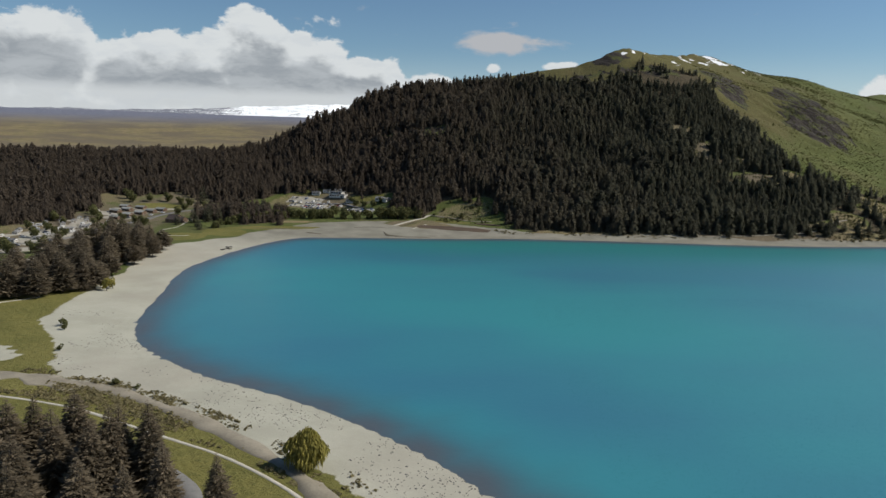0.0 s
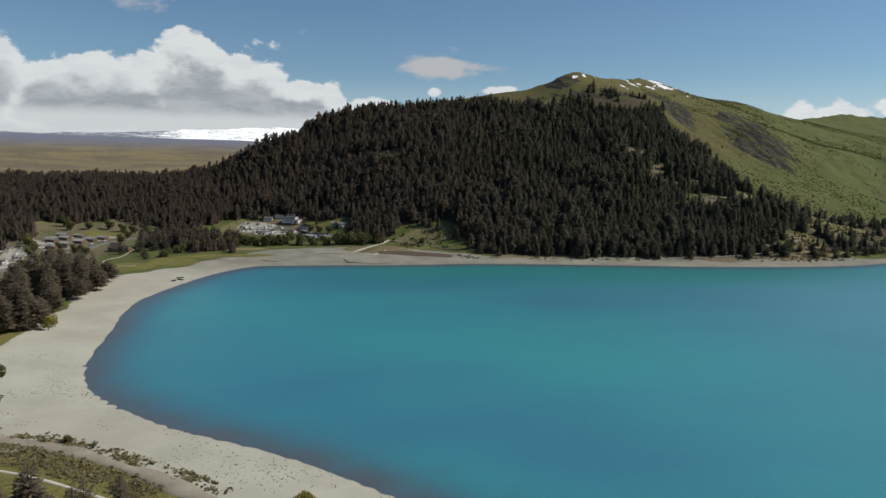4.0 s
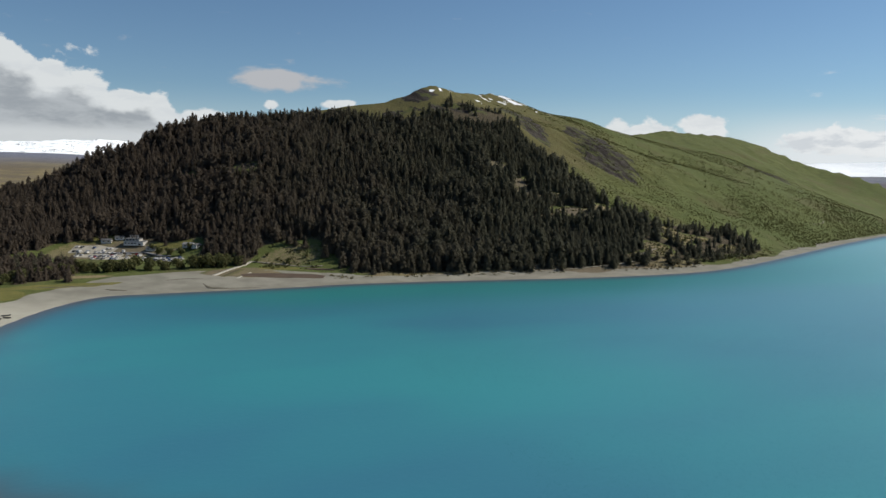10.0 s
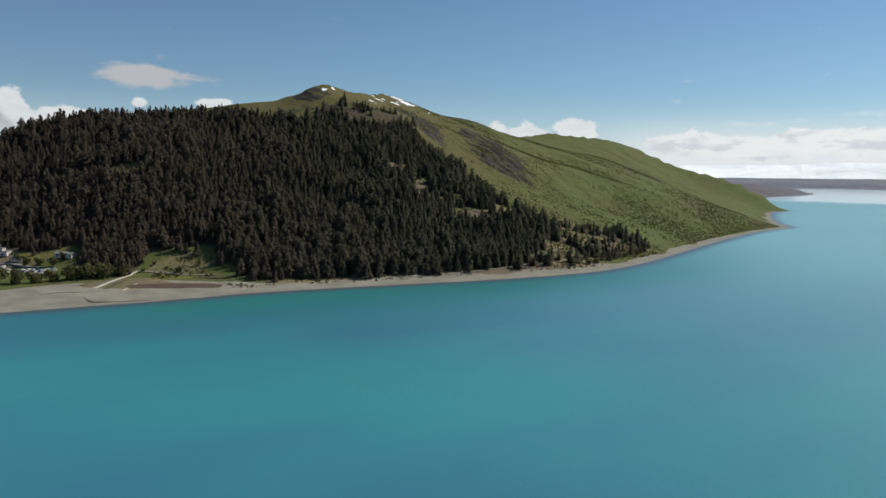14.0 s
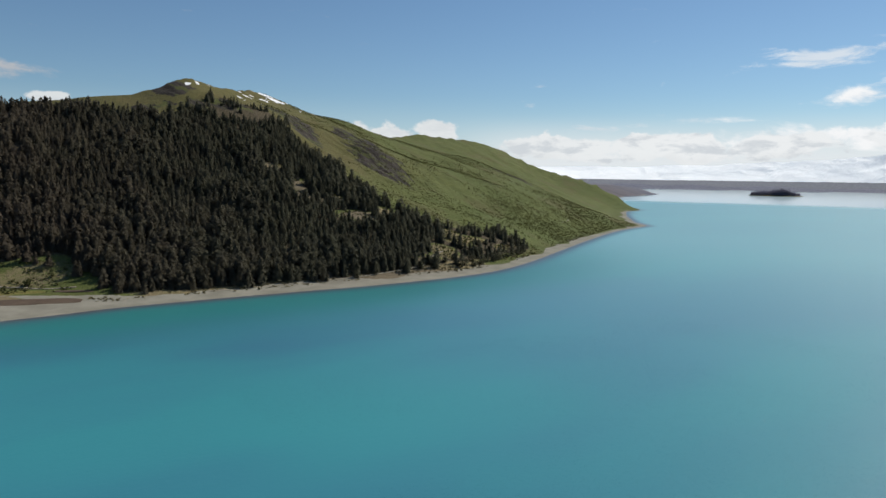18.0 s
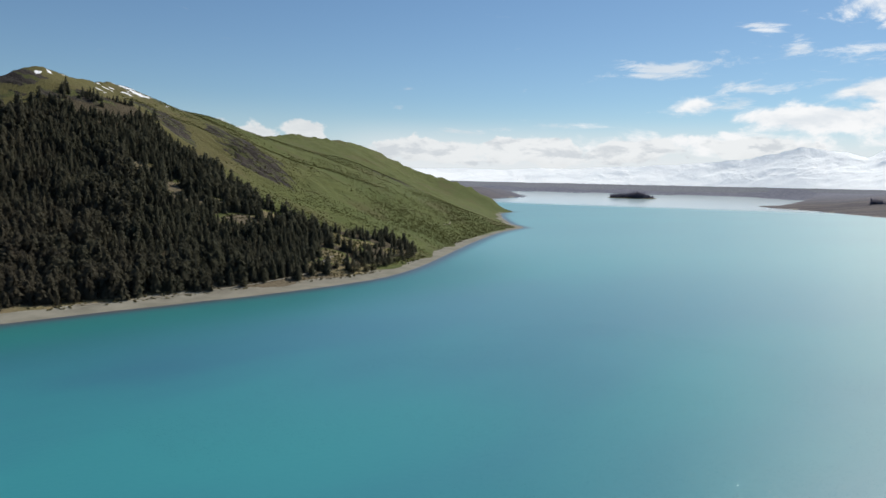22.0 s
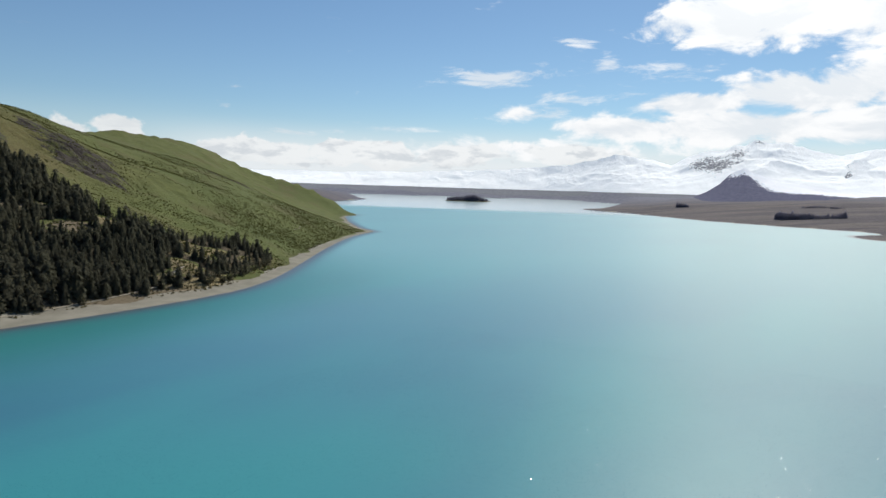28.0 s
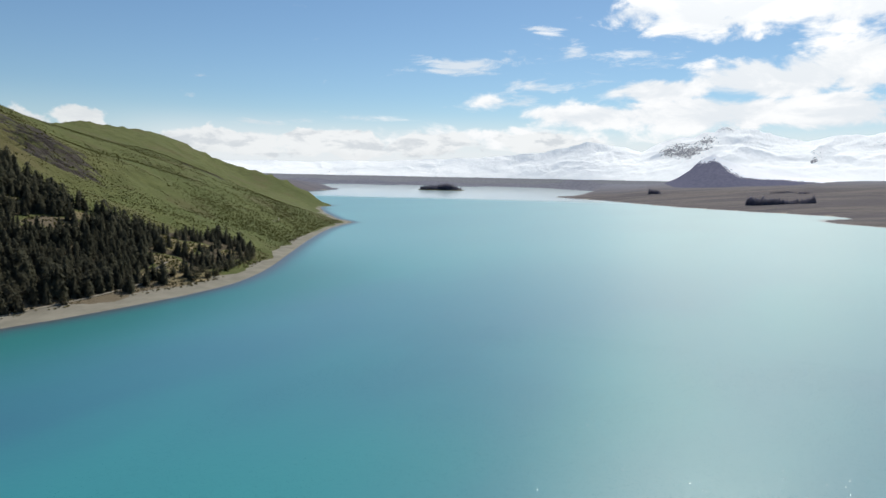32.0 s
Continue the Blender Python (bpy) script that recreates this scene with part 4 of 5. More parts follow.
def broadleaf(seed, name, label, mat, count, shape, leaf, stem, category="tree", group="", lumps=7):
    tree = thing(name, label, category, group)
    part("trunk", rod((0, 0, -0.3), (0, 0, stem + shape[2]), 0.09 * shape[0], 0.03 * shape[0], 6), BARK, tree)
    verts, faces = leaf_cloud(seed, count, np.array(shape), leaf, lumps)
    mesh_object("crown", verts + np.array([0, 0, stem]), faces, mat, tree)
    return tree


tall_pine = conifer(11, 20.0, 4.9, 0.08, 40, 15, 0.14, "tall dark pine with drooping brownish-green branches on the near shore", group="near pines")
slim_pine = conifer(12, 20.0, 4.0, 0.05, 42, 14, 0.18, "slender dark conifer with layered branches on the near shore", group="near pines")
put(tall_pine, [(-87, 132, 10, 1.02), (-77, 139, 80, 1.0), (-68, 127, 140, 0.92), (-66, 131, 200, 0.98), (-77, 117, 290, 1.0), (-62, 111, 30, 0.95), (-95, 127, 60, 1.05), (-84, 121, 100, 1.08), (-72, 108, 250, 0.96),
                (-98, 118, 300, 1.0), (-105, 133, 20, 0.98), (-89, 110, 44, 0.92)])
put(slim_pine, [(-59, 133, 10, 1.02), (-51, 120, 100, 0.9), (-40, 117, 190, 0.86), (-77, 130, 300, 1.0), (-54, 111, 70, 0.9), (-65, 133, 120, 0.98), (-84, 136, 240, 1.0), (-46, 106, 20, 0.8)])
cluster_a = conifer(21, 20.0, 6.2, 0.10, 24, 14, 0.16, "broad dark pine in a clump beside the beach", group="pine clump")
cluster_b = conifer(22, 20.0, 4.9, 0.06, 26, 13, 0.20, "pointed dark conifer in a clump beside the beach", group="pine clump")
cluster_c = conifer(23, 15.0, 6.0, 0.18, 17, 15, 0.06, "round-headed brownish pine at the edge of the beach", group="pine clump", taper=1.8)
put(cluster_a, [(-187, 293, 10, 1.0), (-177, 296, 120, 0.95), (-172, 307, 60, 1.05), (-173, 324, 220, 1.0), (-202, 322, 30, 0.95), (-198, 339, 320, 1.05), (-196, 302, 0, 1.0), (-186, 316, 75, 0.9), (-212, 305, 40, 0.8), (-208, 290, 200, 0.8), (-183, 304, 20, 0.95), (-168, 322, 50, 0.9), (-190, 330, 0, 1.0), (-206, 330, 33, 0.9), (-200, 380, 20, 1.0), (-208, 370, 60, 0.95),
                (-189, 350, 130, 1.0), (-180, 340, 10, 1.05), (-222, 320, 90, 0.75), (-184, 375, 40, 1.05), (-190, 393, 280, 0.95), (-186, 400, 20, 1.1), (-193, 402, 90, 1.15), (-184, 416, 140, 1.0), (-198, 392, 200, 1.15), (-190, 428, 250, 0.95)])
put(cluster_b, [(-165, 313, 10, 0.8), (-182, 372, 120, 1.1), (-187, 386, 60, 1.25), (-194, 369, 220, 1.0), (-177, 362, 30, 0.9), (-180, 393, 320, 1.0), (-196, 408, 0, 1.1), (-204, 423, 75, 1.15), (-190, 416, 40, 1.0), (-180, 408, 200, 0.95),
                (-210, 395, 10, 1.0), (-215, 340, 80, 0.7), (-204, 356, 150, 1.0), (-180, 384, 20, 1.2), (-176, 394, 70, 1.05), (-196, 420, 140, 1.1), (-183, 428, 0, 0.9), (-174, 352, 30, 0.95)])
put(cluster_c, [(-163, 318, 10, 0.9), (-171, 378, 120, 0.8), (-171, 402, 60, 0.85), (-176, 412, 220, 0.9), (-167, 331, 30, 0.75), (-169, 346, 320, 0.85), (-174, 425, 0, 0.9), (-181, 300, 77, 0.8), (-192, 287, 77, 0.8)])

willow = thing("willow_tree", "yellow-green weeping willow standing alone on the gravel beach", "tree")
part("trunk", rod((0, 0, -0.4), (0.3, 0.2, 6.5), 0.45, 0.18, 8), BARK, willow)
rngw = np.random.default_rng(3)
count = 3600
LOBES = np.array([(0.2, 0.3, 9.4, 2.7), (-2.1, -0.6, 7.8, 2.4), (1.9, -1.1, 8.0, 2.4), (0.4, 2.2, 8.2, 2.4), (-1.4, 1.8, 7.2, 2.2), (0.2, -2.3, 6.8, 2.3), (2.4, 1.0, 6.6, 2.0)])
lobe = LOBES[rngw.integers(0, len(LOBES), count)]
a, rr = rngw.uniform(0, 6.28, count), np.sqrt(rngw.uniform(0.0, 1, count))
top = lobe[:, 2] * (1 - 0.30 * rr ** 2.4) * rngw.uniform(0.9, 1.04, count)
top = np.where(rngw.uniform(size=count) < 0.42, rngw.uniform(2.2, np.maximum(top, 2.4)), top)
low = np.maximum(0.5, top - rngw.uniform(0.9, 2.4, count))
x0, y0 = lobe[:, 0] + rr * lobe[:, 3] * np.cos(a), lobe[:, 1] + rr * lobe[:, 3] * np.sin(a)
x1, y1 = x0 * 1.08 + rngw.normal(0, 0.18, count), y0 * 1.08 + rngw.normal(0, 0.18, count)
t = rngw.uniform(0, 3.14, count)
dx, dy = 0.20 * np.cos(t), 0.20 * np.sin(t)
wv = np.stack([np.stack([x0, y0, top], 1), np.stack([x1 - dx, y1 - dy, top * 0.6 + low * 0.4], 1), np.stack([x1 + dx, y1 + dy, top * 0.6 + low * 0.4], 1), np.stack([x1, y1, low], 1)], 1).reshape(-1, 3)
b = np.arange(count)[:, None] * 4
mesh_object("crown", wv, np.vstack([b + [0, 1, 2], b + [1, 3, 2]]), WILLOW, willow)
willow.matrix_basis = place(willow, -30, 147)

yellow = broadleaf(31, "small_tree", "small yellow-green tree on the gravel at the beach's edge", WILLOW, 700, (2.3, 2.3, 2.6), 0.34, 0.5)
put(yellow, [(-156, 315, 0, 1.0), (-156, 321, 90, 0.85)])
bush = broadleaf(32, "round_bush", "rounded grey-green broadleaf bush in a row before the car park", LEAF, 900, (5.6, 5.0, 4.4), 0.7, 0.3, "bush", "bushes before the car park")
put(bush, [(-131, 593, 0, 1.0), (-122, 586, 40, 0.9), (-112, 584, 90, 1.05), (-104, 587, 140, 1.0), (-95, 592, 200, 1.1), (-84, 588, 250, 1.0), (-75, 588, 300, 0.85), (-66, 590, 20, 0.9), (-55, 588, 60, 1.15), (-47, 590, 110, 1.2), (-39, 589, 160, 1.2),
           (-31, 590, 210, 1.1), (-22, 596, 260, 1.0), (-138, 582, 330, 0.9), (-146, 572, 15, 0.85), (-152, 562, 77, 0.9), (-160, 552, 130, 1.0), (-166, 538, 170, 0.8), (-170, 520, 200, 0.75)])
park_tree = broadleaf(33, "park_tree", "dull green broadleaf tree among the camp's cabins", LEAF, 620, (3.8, 3.6, 3.0), 0.6, 0.5, "tree", "trees in the camp")
put(park_tree, [(-270, 452, 30, 1.0), (-279, 482, 70, 0.9), (-256, 462, 110, 0.8), (-262, 408, 15, 1.0), (-252, 395, 45, 1.1), (-240, 398, 85, 1.0), (-285, 515, 20, 0.8), (-295, 487, 50, 0.8), (-270, 540, 10, 1.0), (-255, 545, 80, 0.9), (-236, 505, 10, 1.0), (-228, 520, 55, 1.1), (-240, 480, 95, 1.1), (-300, 530, 25, 1.1), (-284, 432, 35, 1.1), (-226, 585, 20, 1.0), (-231, 612, 60, 1.0), (-292, 575, 10, 1.1), (-285, 562, 10, 1.2), (-245, 420, 0, 1.0), (-252, 448, 60, 0.9), (-268, 470, 100, 0.8), (-236, 455, 150, 1.0), (-228, 486, 200, 0.9), (-246, 508, 250, 0.8), (-262, 520, 300, 0.9), (-238, 530, 40, 1.0), (-290, 640, 90, 1.2), (-276, 650, 0, 1.1), (-262, 655, 50, 1.2),
                (-248, 648, 100, 1.0), (-236, 640, 150, 1.1), (-218, 630, 20, 0.9), (-300, 655, 70, 1.3), (-214, 402, 10, 1.0), (-222, 420, 65, 1.1), (-232, 402, 120, 0.9), (-85, 655, 40, 1.0), (-76, 648, 95, 0.9), (-66, 642, 10, 0.9), (-90, 668, 0, 0.8), (-60, 650, 33, 0.8)])
row_tree = conifer(41, 13.0, 3.2, 0.04, 16, 9, 0.25, "dark conifer by the lakeside lawn", EVERGREEN, group="trees by the lawn")
put(row_tree, [(-196, 540, 0, 1.1), (-188, 548, 50, 1.2), (-180, 553, 100, 1.0), (-172, 558, 150, 1.1), (-190, 562, 200, 1.2), (-178, 570, 250, 1.1), (-164, 568, 300, 1.2), (-156, 578, 30, 1.1), (-168, 582, 80, 1.2), (-148, 586, 130, 1.1),
               (-184, 585, 180, 1.25), (-156, 595, 230, 1.2), (-140, 598, 280, 1.1), (-172, 600, 10, 1.3), (-186, 520, 60, 0.8), (-180, 508, 15, 0.7), (-230, 660, 15, 1.5), (-205, 530, 75, 0.9), (-145, 606, 75, 1.2), (-160, 612, 15, 1.2)])
shore_tree = conifer(42, 9.0, 2.6, 0.03, 14, 9, 0.18, "small dense conifer at the foot of the hill by the beach", EVERGREEN, 1.2, "trees along the far beach")
put(shore_tree, [(220, 531, 0, 0.95), (233, 535, 60, 0.6), (238, 533, 90, 0.5), (285, 538, 120, 1.1), (299, 538, 180, 1.15), (297, 545, 20, 0.9), (327, 538, 240, 1.3), (336, 543, 300, 1.2), (345, 541, 30, 1.1), (331, 552, 80, 1.0), (357, 545, 140, 1.2),
                 (352, 553, 200, 1.0), (370, 553, 260, 1.0), (381, 556, 320, 1.2), (366, 562, 45, 1.1), (392, 562, 95, 1.2), (404, 568, 150, 1.0), (416, 574, 210, 1.2), (428, 580, 10, 1.1), (441, 586, 60, 1.2), (452, 592, 110, 1.1), (462, 599, 160, 1.0),
                 (378, 570, 0, 1.0), (350, 615, 20, 1.2), (362, 628, 50, 1.1), (376, 634, 80, 1.2), (318, 548, 10, 0.9)])
slope_bush = broadleaf(34, "slope_bush", "low olive bush on the grassy slope above the beach", LEAF, 150, (1.8, 1.7, 1.2), 0.4, 0.1, "bush", "bushes on the slope", 4)
put(slope_bush, [(15, 591, 0, 1.6), (0, 605, 40, 1.0), (8, 598, 80, 0.8), (22, 585, 120, 0.7), (30, 596, 160, 0.9), (12, 578, 200, 0.8), (38, 600, 240, 0.8), (2, 588, 280, 0.7), (26, 605, 10, 0.7), (-8, 598, 50, 0.9), (-144, 256, 0, 1.0), (-141, 251, 60, 0.8),
                 (-129, 226, 120, 0.7), (-96, 196, 10, 0.8), (-88, 192, 80, 0.6)])


def clump(seed, blades=16):
    verts, faces = leaf_cloud(seed, blades, np.array((0.5, 0.5, 0.36)), 0.3, 3)
    return verts, faces


def strew(name, label, mat, x, y, size, seed, kinds):
    rng = np.random.default_rng(seed)
    z, s = height(x, y)
    z = np.array([ground_z(a, b) for a, b in zip(x, y)])
    size = size * rng.lognormal(0, 0.3, x.size)
    flat = 0.7 if mat is SCRUB else 1.0
    me = scatter(name, kinds, x, y, z - 0.05 * size, size * flat, size, rng.uniform(0, 6.28, x.size), mat, rng.integers(0, len(kinds), x.size))
    return tagged(new(name, me), label, "scrub", kind="stuff")


CLUMPS = [clump(60 + k) for k in range(5)]
rng = np.random.default_rng(17)
PATH_LINE = ((-165, 188), (-121, 182), (-94, 174), (-70, 161), (-48, 149), (-28, 132), (-12, 112), (0, 90))
TRACK_LINE = ((-150, 200), (-128, 200), (-112, 197), (-95, 191), (-73, 178), (-52, 162), (-34, 146), (-24, 133), (-12, 116))
bx, by = rng.uniform(-150, 5, 46000), rng.uniform(105, 215, 46000)
d_path, _ = line_distance(bx, by, spline(PATH_LINE, 4))
d_track, _ = line_distance(bx, by, spline(TRACK_LINE, 4))
dens = (d_path > 2.0) & (d_track > 1.9) & (d_path + d_track < 26) & (by > np.interp(bx, [-165, -121, -70, -28, 0], [190, 184, 163, 134, 92]) )
dens &= (fbm(bx, by, 14, 3, 9) + rng.uniform(-0.25, 0.25, bx.size) > 0.0 + 0.3 * ramp(-bx, 104, 118))
strew("bank_scrub", "low dry olive and brown scrub between footpath and beach", SCRUB, bx[dens], by[dens], 0.72, 1, CLUMPS)
bx, by = rng.uniform(-150, 20, 20000), rng.uniform(105, 225, 20000)
d_track, _ = line_distance(bx, by, spline([(x + 3.2, y + 4.2) for x, y in TRACK_LINE], 4))
m = (d_track < 2.4) & (fbm(bx, by, 11, 3, 19) > -0.04)
strew("beach_scrub", "patches of dark scrub along the top of the beach", SCRUB, bx[m], by[m], 0.66, 2, CLUMPS)
bx, by = rng.uniform(330, 1050, 110000), rng.uniform(560, 1250, 110000)
hz, hs = height(bx, by)
chance = 0.26 + 0.8 * fbm(bx, by, 90, 3, 29) + 0.5 * fbm(bx, by, 14, 2, 30) + 0.25 * ramp(-hz, -70, -15) + 0.6 * (patch(bx, by, 622, 716, 26, 62, -48) + 0.5 * fbm(bx, by, 18, 3, 88) > 0)
m = (hs > 14) & (woods(bx, by) < -3) & (rng.uniform(size=bx.size) < chance)
strew("hill_scrub", "scattered low dark shrubs and tussock on the open hillside", BRUSH, bx[m], by[m], 0.95, 3, CLUMPS)
bx, by = rng.uniform(40, 500, 5200), rng.uniform(525, 625, 5200)
hz, hs = height(bx, by)
m = (hs > 17) & (hs < 44) & (fbm(bx, by, 22, 3, 39) > -0.08)
strew("shore_scrub", "tufts of brown scrub at the forest's foot above the beach", SCRUB, bx[m], by[m], 1.3, 4, CLUMPS)


bx, by = rng.uniform(-110, 470, 60000), rng.uniform(540, 830, 60000)
open_ground = np.maximum.reduce([patch(bx, by, *hole) for hole in CLEARINGS] + [patch(bx, by, 10, 597, 42, 24, -15)])
m = (open_ground > 0) & (fbm(bx, by, 12, 3, 47) + rng.uniform(-0.2, 0.2, bx.size) > 0.02)
strew("clearing_scrub", "tufts of olive scrub on the forest's clearings", LEAF, bx[m], by[m], 0.95, 7, CLUMPS)


def stone(seed):
    bm = bmesh.new()
    bmesh.ops.create_icosphere(bm, subdivisions=1, radius=0.5)
    rng = np.random.default_rng(seed)
    v = np.array([q.co[:] for q in bm.verts]) * np.array([1, 0.8, 0.5]) * rng.uniform(0.75, 1.2, (len(bm.verts), 1)) + np.array([0, 0, 0.12])
    f = np.array([[q.index for q in face.verts] for face in bm.faces])
    bm.free()
    return v, f


STONE = simple("stone", (0.09, 0.085, 0.08), (0.26, 0.25, 0.235), 0.6, 0.9)
sx, sy = rng.uniform(-160, 60, 30000), rng.uniform(90, 280, 30000)
hz, hs = height(sx, sy)
m = (hs > 0.6) & (hs < 30) & (fbm(sx, sy, 16, 3, 61) + rng.uniform(-0.3, 0.3, sx.size) > 0.30 - 0.25 * ramp(sx, -40, 10)) & (sx < 40)
pebbles = strew("beach_stones", "loose grey stones strewn over the gravel beach", STONE, sx[m], sy[m], 0.34, 6, [stone(k) for k in range(4)])
tagged(pebbles, category="stones")


# ---- paths, roads and yards ----
PALE = simple("pale_gravel", (0.38, 0.36, 0.30), (0.52, 0.49, 0.42), 1.0, 0.95)
DIRT = simple("dirt_track", (0.19, 0.17, 0.13), (0.31, 0.28, 0.22), 2.0, 0.95)
EARTH = simple("brown_earth", (0.060, 0.042, 0.030), (0.110, 0.080, 0.056), 2.0, 0.95)
WEED = simple("dried_weed", (0.07, 0.062, 0.045), (0.15, 0.135, 0.10), 1.0, 0.95)
OLIVE = simple("rough_grass", (0.070, 0.066, 0.030), (0.135, 0.120, 0.055), 2.0, 0.95)
YARD = simple("worn_yard", (0.24, 0.225, 0.185), (0.42, 0.39, 0.32), 3.0, 0.95)
ASPHALT = simple("worn_asphalt", (0.13, 0.13, 0.125), (0.22, 0.215, 0.205), 3.0, 0.9)


def strip(name, label, line, width, mat, lift=0.06, category="path", ragged=0.35):
    """A path or patch that follows the ground, with uneven edges that dip into it."""
    p = spline(line, 6)
    t = np.gradient(p, axis=0)
    t /= np.linalg.norm(t, axis=1)[:, None]
    side = np.stack([-t[:, 1], t[:, 0]], 1)
    half = width / 2 * (1 + fbm(p[:, 0], p[:, 1], 9, 3, 7) * ragged)
    if category in ("weed", "field"):
        half = half * (0.15 + 0.85 * np.sin(math.pi * np.linspace(0.04, 0.96, len(p))) ** 0.6)
    across = (-1.0, -0.94, 0.0, 0.94, 1.0) if width < 7 else (-1.0, -0.94, -0.7, -0.45, -0.2, 0.0, 0.2, 0.45, 0.7, 0.94, 1.0)
    rows = []
    for k in across:
        q = p + side * (half * k)[:, None]
        rows.append(np.column_stack([q, [ground_z(a, b) for a, b in q]]))
    top = np.max(np.stack([r[:, 2] for r in rows]), 0)
    for k, r in zip(across, rows):
        r[:, 2] = (np.maximum(r[:, 2], top - 0.1) if width < 7 else r[:, 2] + 0.08) + (lift if abs(k) < 1 else -0.3)
    me = from_arrays(name, np.stack(rows, 1).reshape(-1, 3), grid_faces(len(across), len(p)), mat)
    return tagged(new(name, me), label, category, kind="structure")


strip("footpath", "narrow pale gravel footpath across the grass", PATH_LINE, 1.05, PALE)
strip("dirt_track", "worn grey-brown dirt track along the top of the beach", TRACK_LINE, 4.2, DIRT, ragged=1.3)
strip("dirt_patch", "broad patch of worn bare earth where the tracks meet", ((-140, 196), (-127, 199), (-116, 196), (-104, 190)), 9.0, DIRT, 0.04, ragged=1.2, category="field")
strip("footpath_north", "pale footpath winding over the lawn", ((-196, 600), (-200, 575), (-205, 555), (-200, 520), (-205, 500), (-196, 480), (-184, 478), (-178, 481)), 1.3, PALE)
strip("footpath_lawn", "pale footpath over the meadow", ((-210, 262), (-196, 276), (-185, 286), (-176, 296)), 1.6, PALE)
strip("road_camp", "grey camp road between the cabins", ((-300, 420), (-275, 425), (-255, 440), (-246, 470), (-250, 510), (-240, 560), (-232, 600), (-210, 640)), 6.0, ASPHALT, category="road")
strip("shore_road", "pale gravel track from the beach up to the forest's foot", ((-40, 553), (-33, 568), (-26, 582), (-18, 594), (-12, 600)), 3.4, PALE, category="road")
strip("field_track", "pale narrow track beside the bare field", ((-24, 541), (-19, 552), (-14, 563)), 1.6, PALE)
strip("foot_road", "pale dirt road below the grassy slope", ((-13, 600), (0, 595), (12, 590), (26, 582), (40, 575)), 2.2, DIRT, category="road")
strip("shore_road_east", "pale dirt road along the foot of the forest", ((110, 534), (150, 532), (190, 531), (230, 533), (262, 537), (290, 543), (310, 556), (330, 566)), 2.2, DIRT, category="road")
strip("hill_path", "thin bare footpath over the grassy hillside", ((715, 776), (730, 782), (748, 792), (764, 805)), 1.2, DIRT, category="path")
strip("field_plot", "dark brown bare field above the beach", ((-21, 552), (-10, 552), (4, 548), (20, 545), (36, 539)), 17.0, EARTH, category="field", ragged=0.15)
strip("field_patch", "small patch of brown earth by the slope", ((26, 575), (34, 568), (46, 557)), 6.0, EARTH, category="field")
strip("olive_plot", "dull olive plot of rough grass beside the track", ((-34, 548), (-29, 556), (-24, 568), (-19, 578)), 6.5, OLIVE, category="field", ragged=0.2)
for line, wide in ((((-46, 529), (-44, 522), (-40, 515), (-26, 512), (-10, 510)), 2.6), (((-104, 521), (-98, 518), (-91, 515)), 3.4), (((-146, 526), (-128, 528), (-104, 535)), 2.0), (((-70, 540), (-60, 543), (-46, 541)), 1.8)):
    strip("weed_line", "dark ragged line of dried weed on the beach", line, wide, WEED, 0.05, category="weed", ragged=1.2)
strip("service_yard", "grey paved patch beneath the near pines", ((-62, 143), (-56, 138), (-50, 131), (-47, 122)), 4.5, ASPHALT, category="yard")
for line, wide in ((((-154, 688), (-138, 684), (-120, 676)), 15.0), (((-132, 656), (-120, 654), (-104, 648)), 13.0), (((-150, 670), (-132, 667), (-112, 662)), 9.0), (((-94, 644), (-80, 637), (-66, 630)), 12.0)):
    strip("car_park", "pale worn car park below the forest", line, wide, YARD, category="car park", ragged=0.5)
strip("springs_road", "grey road past the bath house", ((-118, 672), (-104, 668), (-94, 664), (-84, 652), (-74, 644)), 4.0, ASPHALT, category="road")
for line in (((-292, 455), (-280, 470), (-274, 500), (-270, 530)), ((-268, 432), (-258, 455), (-252, 480)), ((-275, 555), (-262, 580), (-250, 610)), ((-290, 600), (-270, 612), (-240, 618)), ((-262, 398), (-248, 412), (-232, 424)), ((-292, 545), (-272, 515), (-254, 478)), ((-300, 590), (-276, 574), (-250, 558)), ((-236, 372), (-226, 378), (-214, 380))):
    strip("gravel_yard", "bare gravel yard between the cabins", line, 12.0, YARD, 0.06, category="yard", ragged=0.9)


# ---- buildings ----
WHITE_WALL = simple("white_wall", (0.40, 0.39, 0.36), (0.60, 0.59, 0.56), 1.0, 0.7, vary=0.3)
GREY_ROOF = simple("grey_roof", (0.10, 0.10, 0.10), (0.24, 0.235, 0.23), 1.5, 0.5, vary=0.5)
PALE_ROOF = simple("pale_roof", (0.20, 0.205, 0.19), (0.36, 0.365, 0.34), 1.5, 0.55, vary=0.3)
DARK_ROOF = simple("dark_roof", (0.040, 0.032, 0.030), (0.085, 0.065, 0.058), 1.5, 0.7)
TIMBER = simple("brown_timber", (0.10, 0.065, 0.045), (0.19, 0.13, 0.09), 1.0, 0.8)
CANVAS = simple("white_canvas", (0.74, 0.73, 0.70), (0.84, 0.83, 0.80), 0.6, 0.9)
GLASS = simple("dark_glass", (0.012, 0.015, 0.018), (0.03, 0.035, 0.04), 1.0, 0.12, spec=0.6)
METAL = simple("grey_metal", (0.30, 0.30, 0.31), (0.48, 0.48, 0.49), 0.5, 0.4, metal=0.7)
TYRE = simple("tyre", (0.012, 0.012, 0.012), (0.03, 0.03, 0.03), 0.3, 0.9)


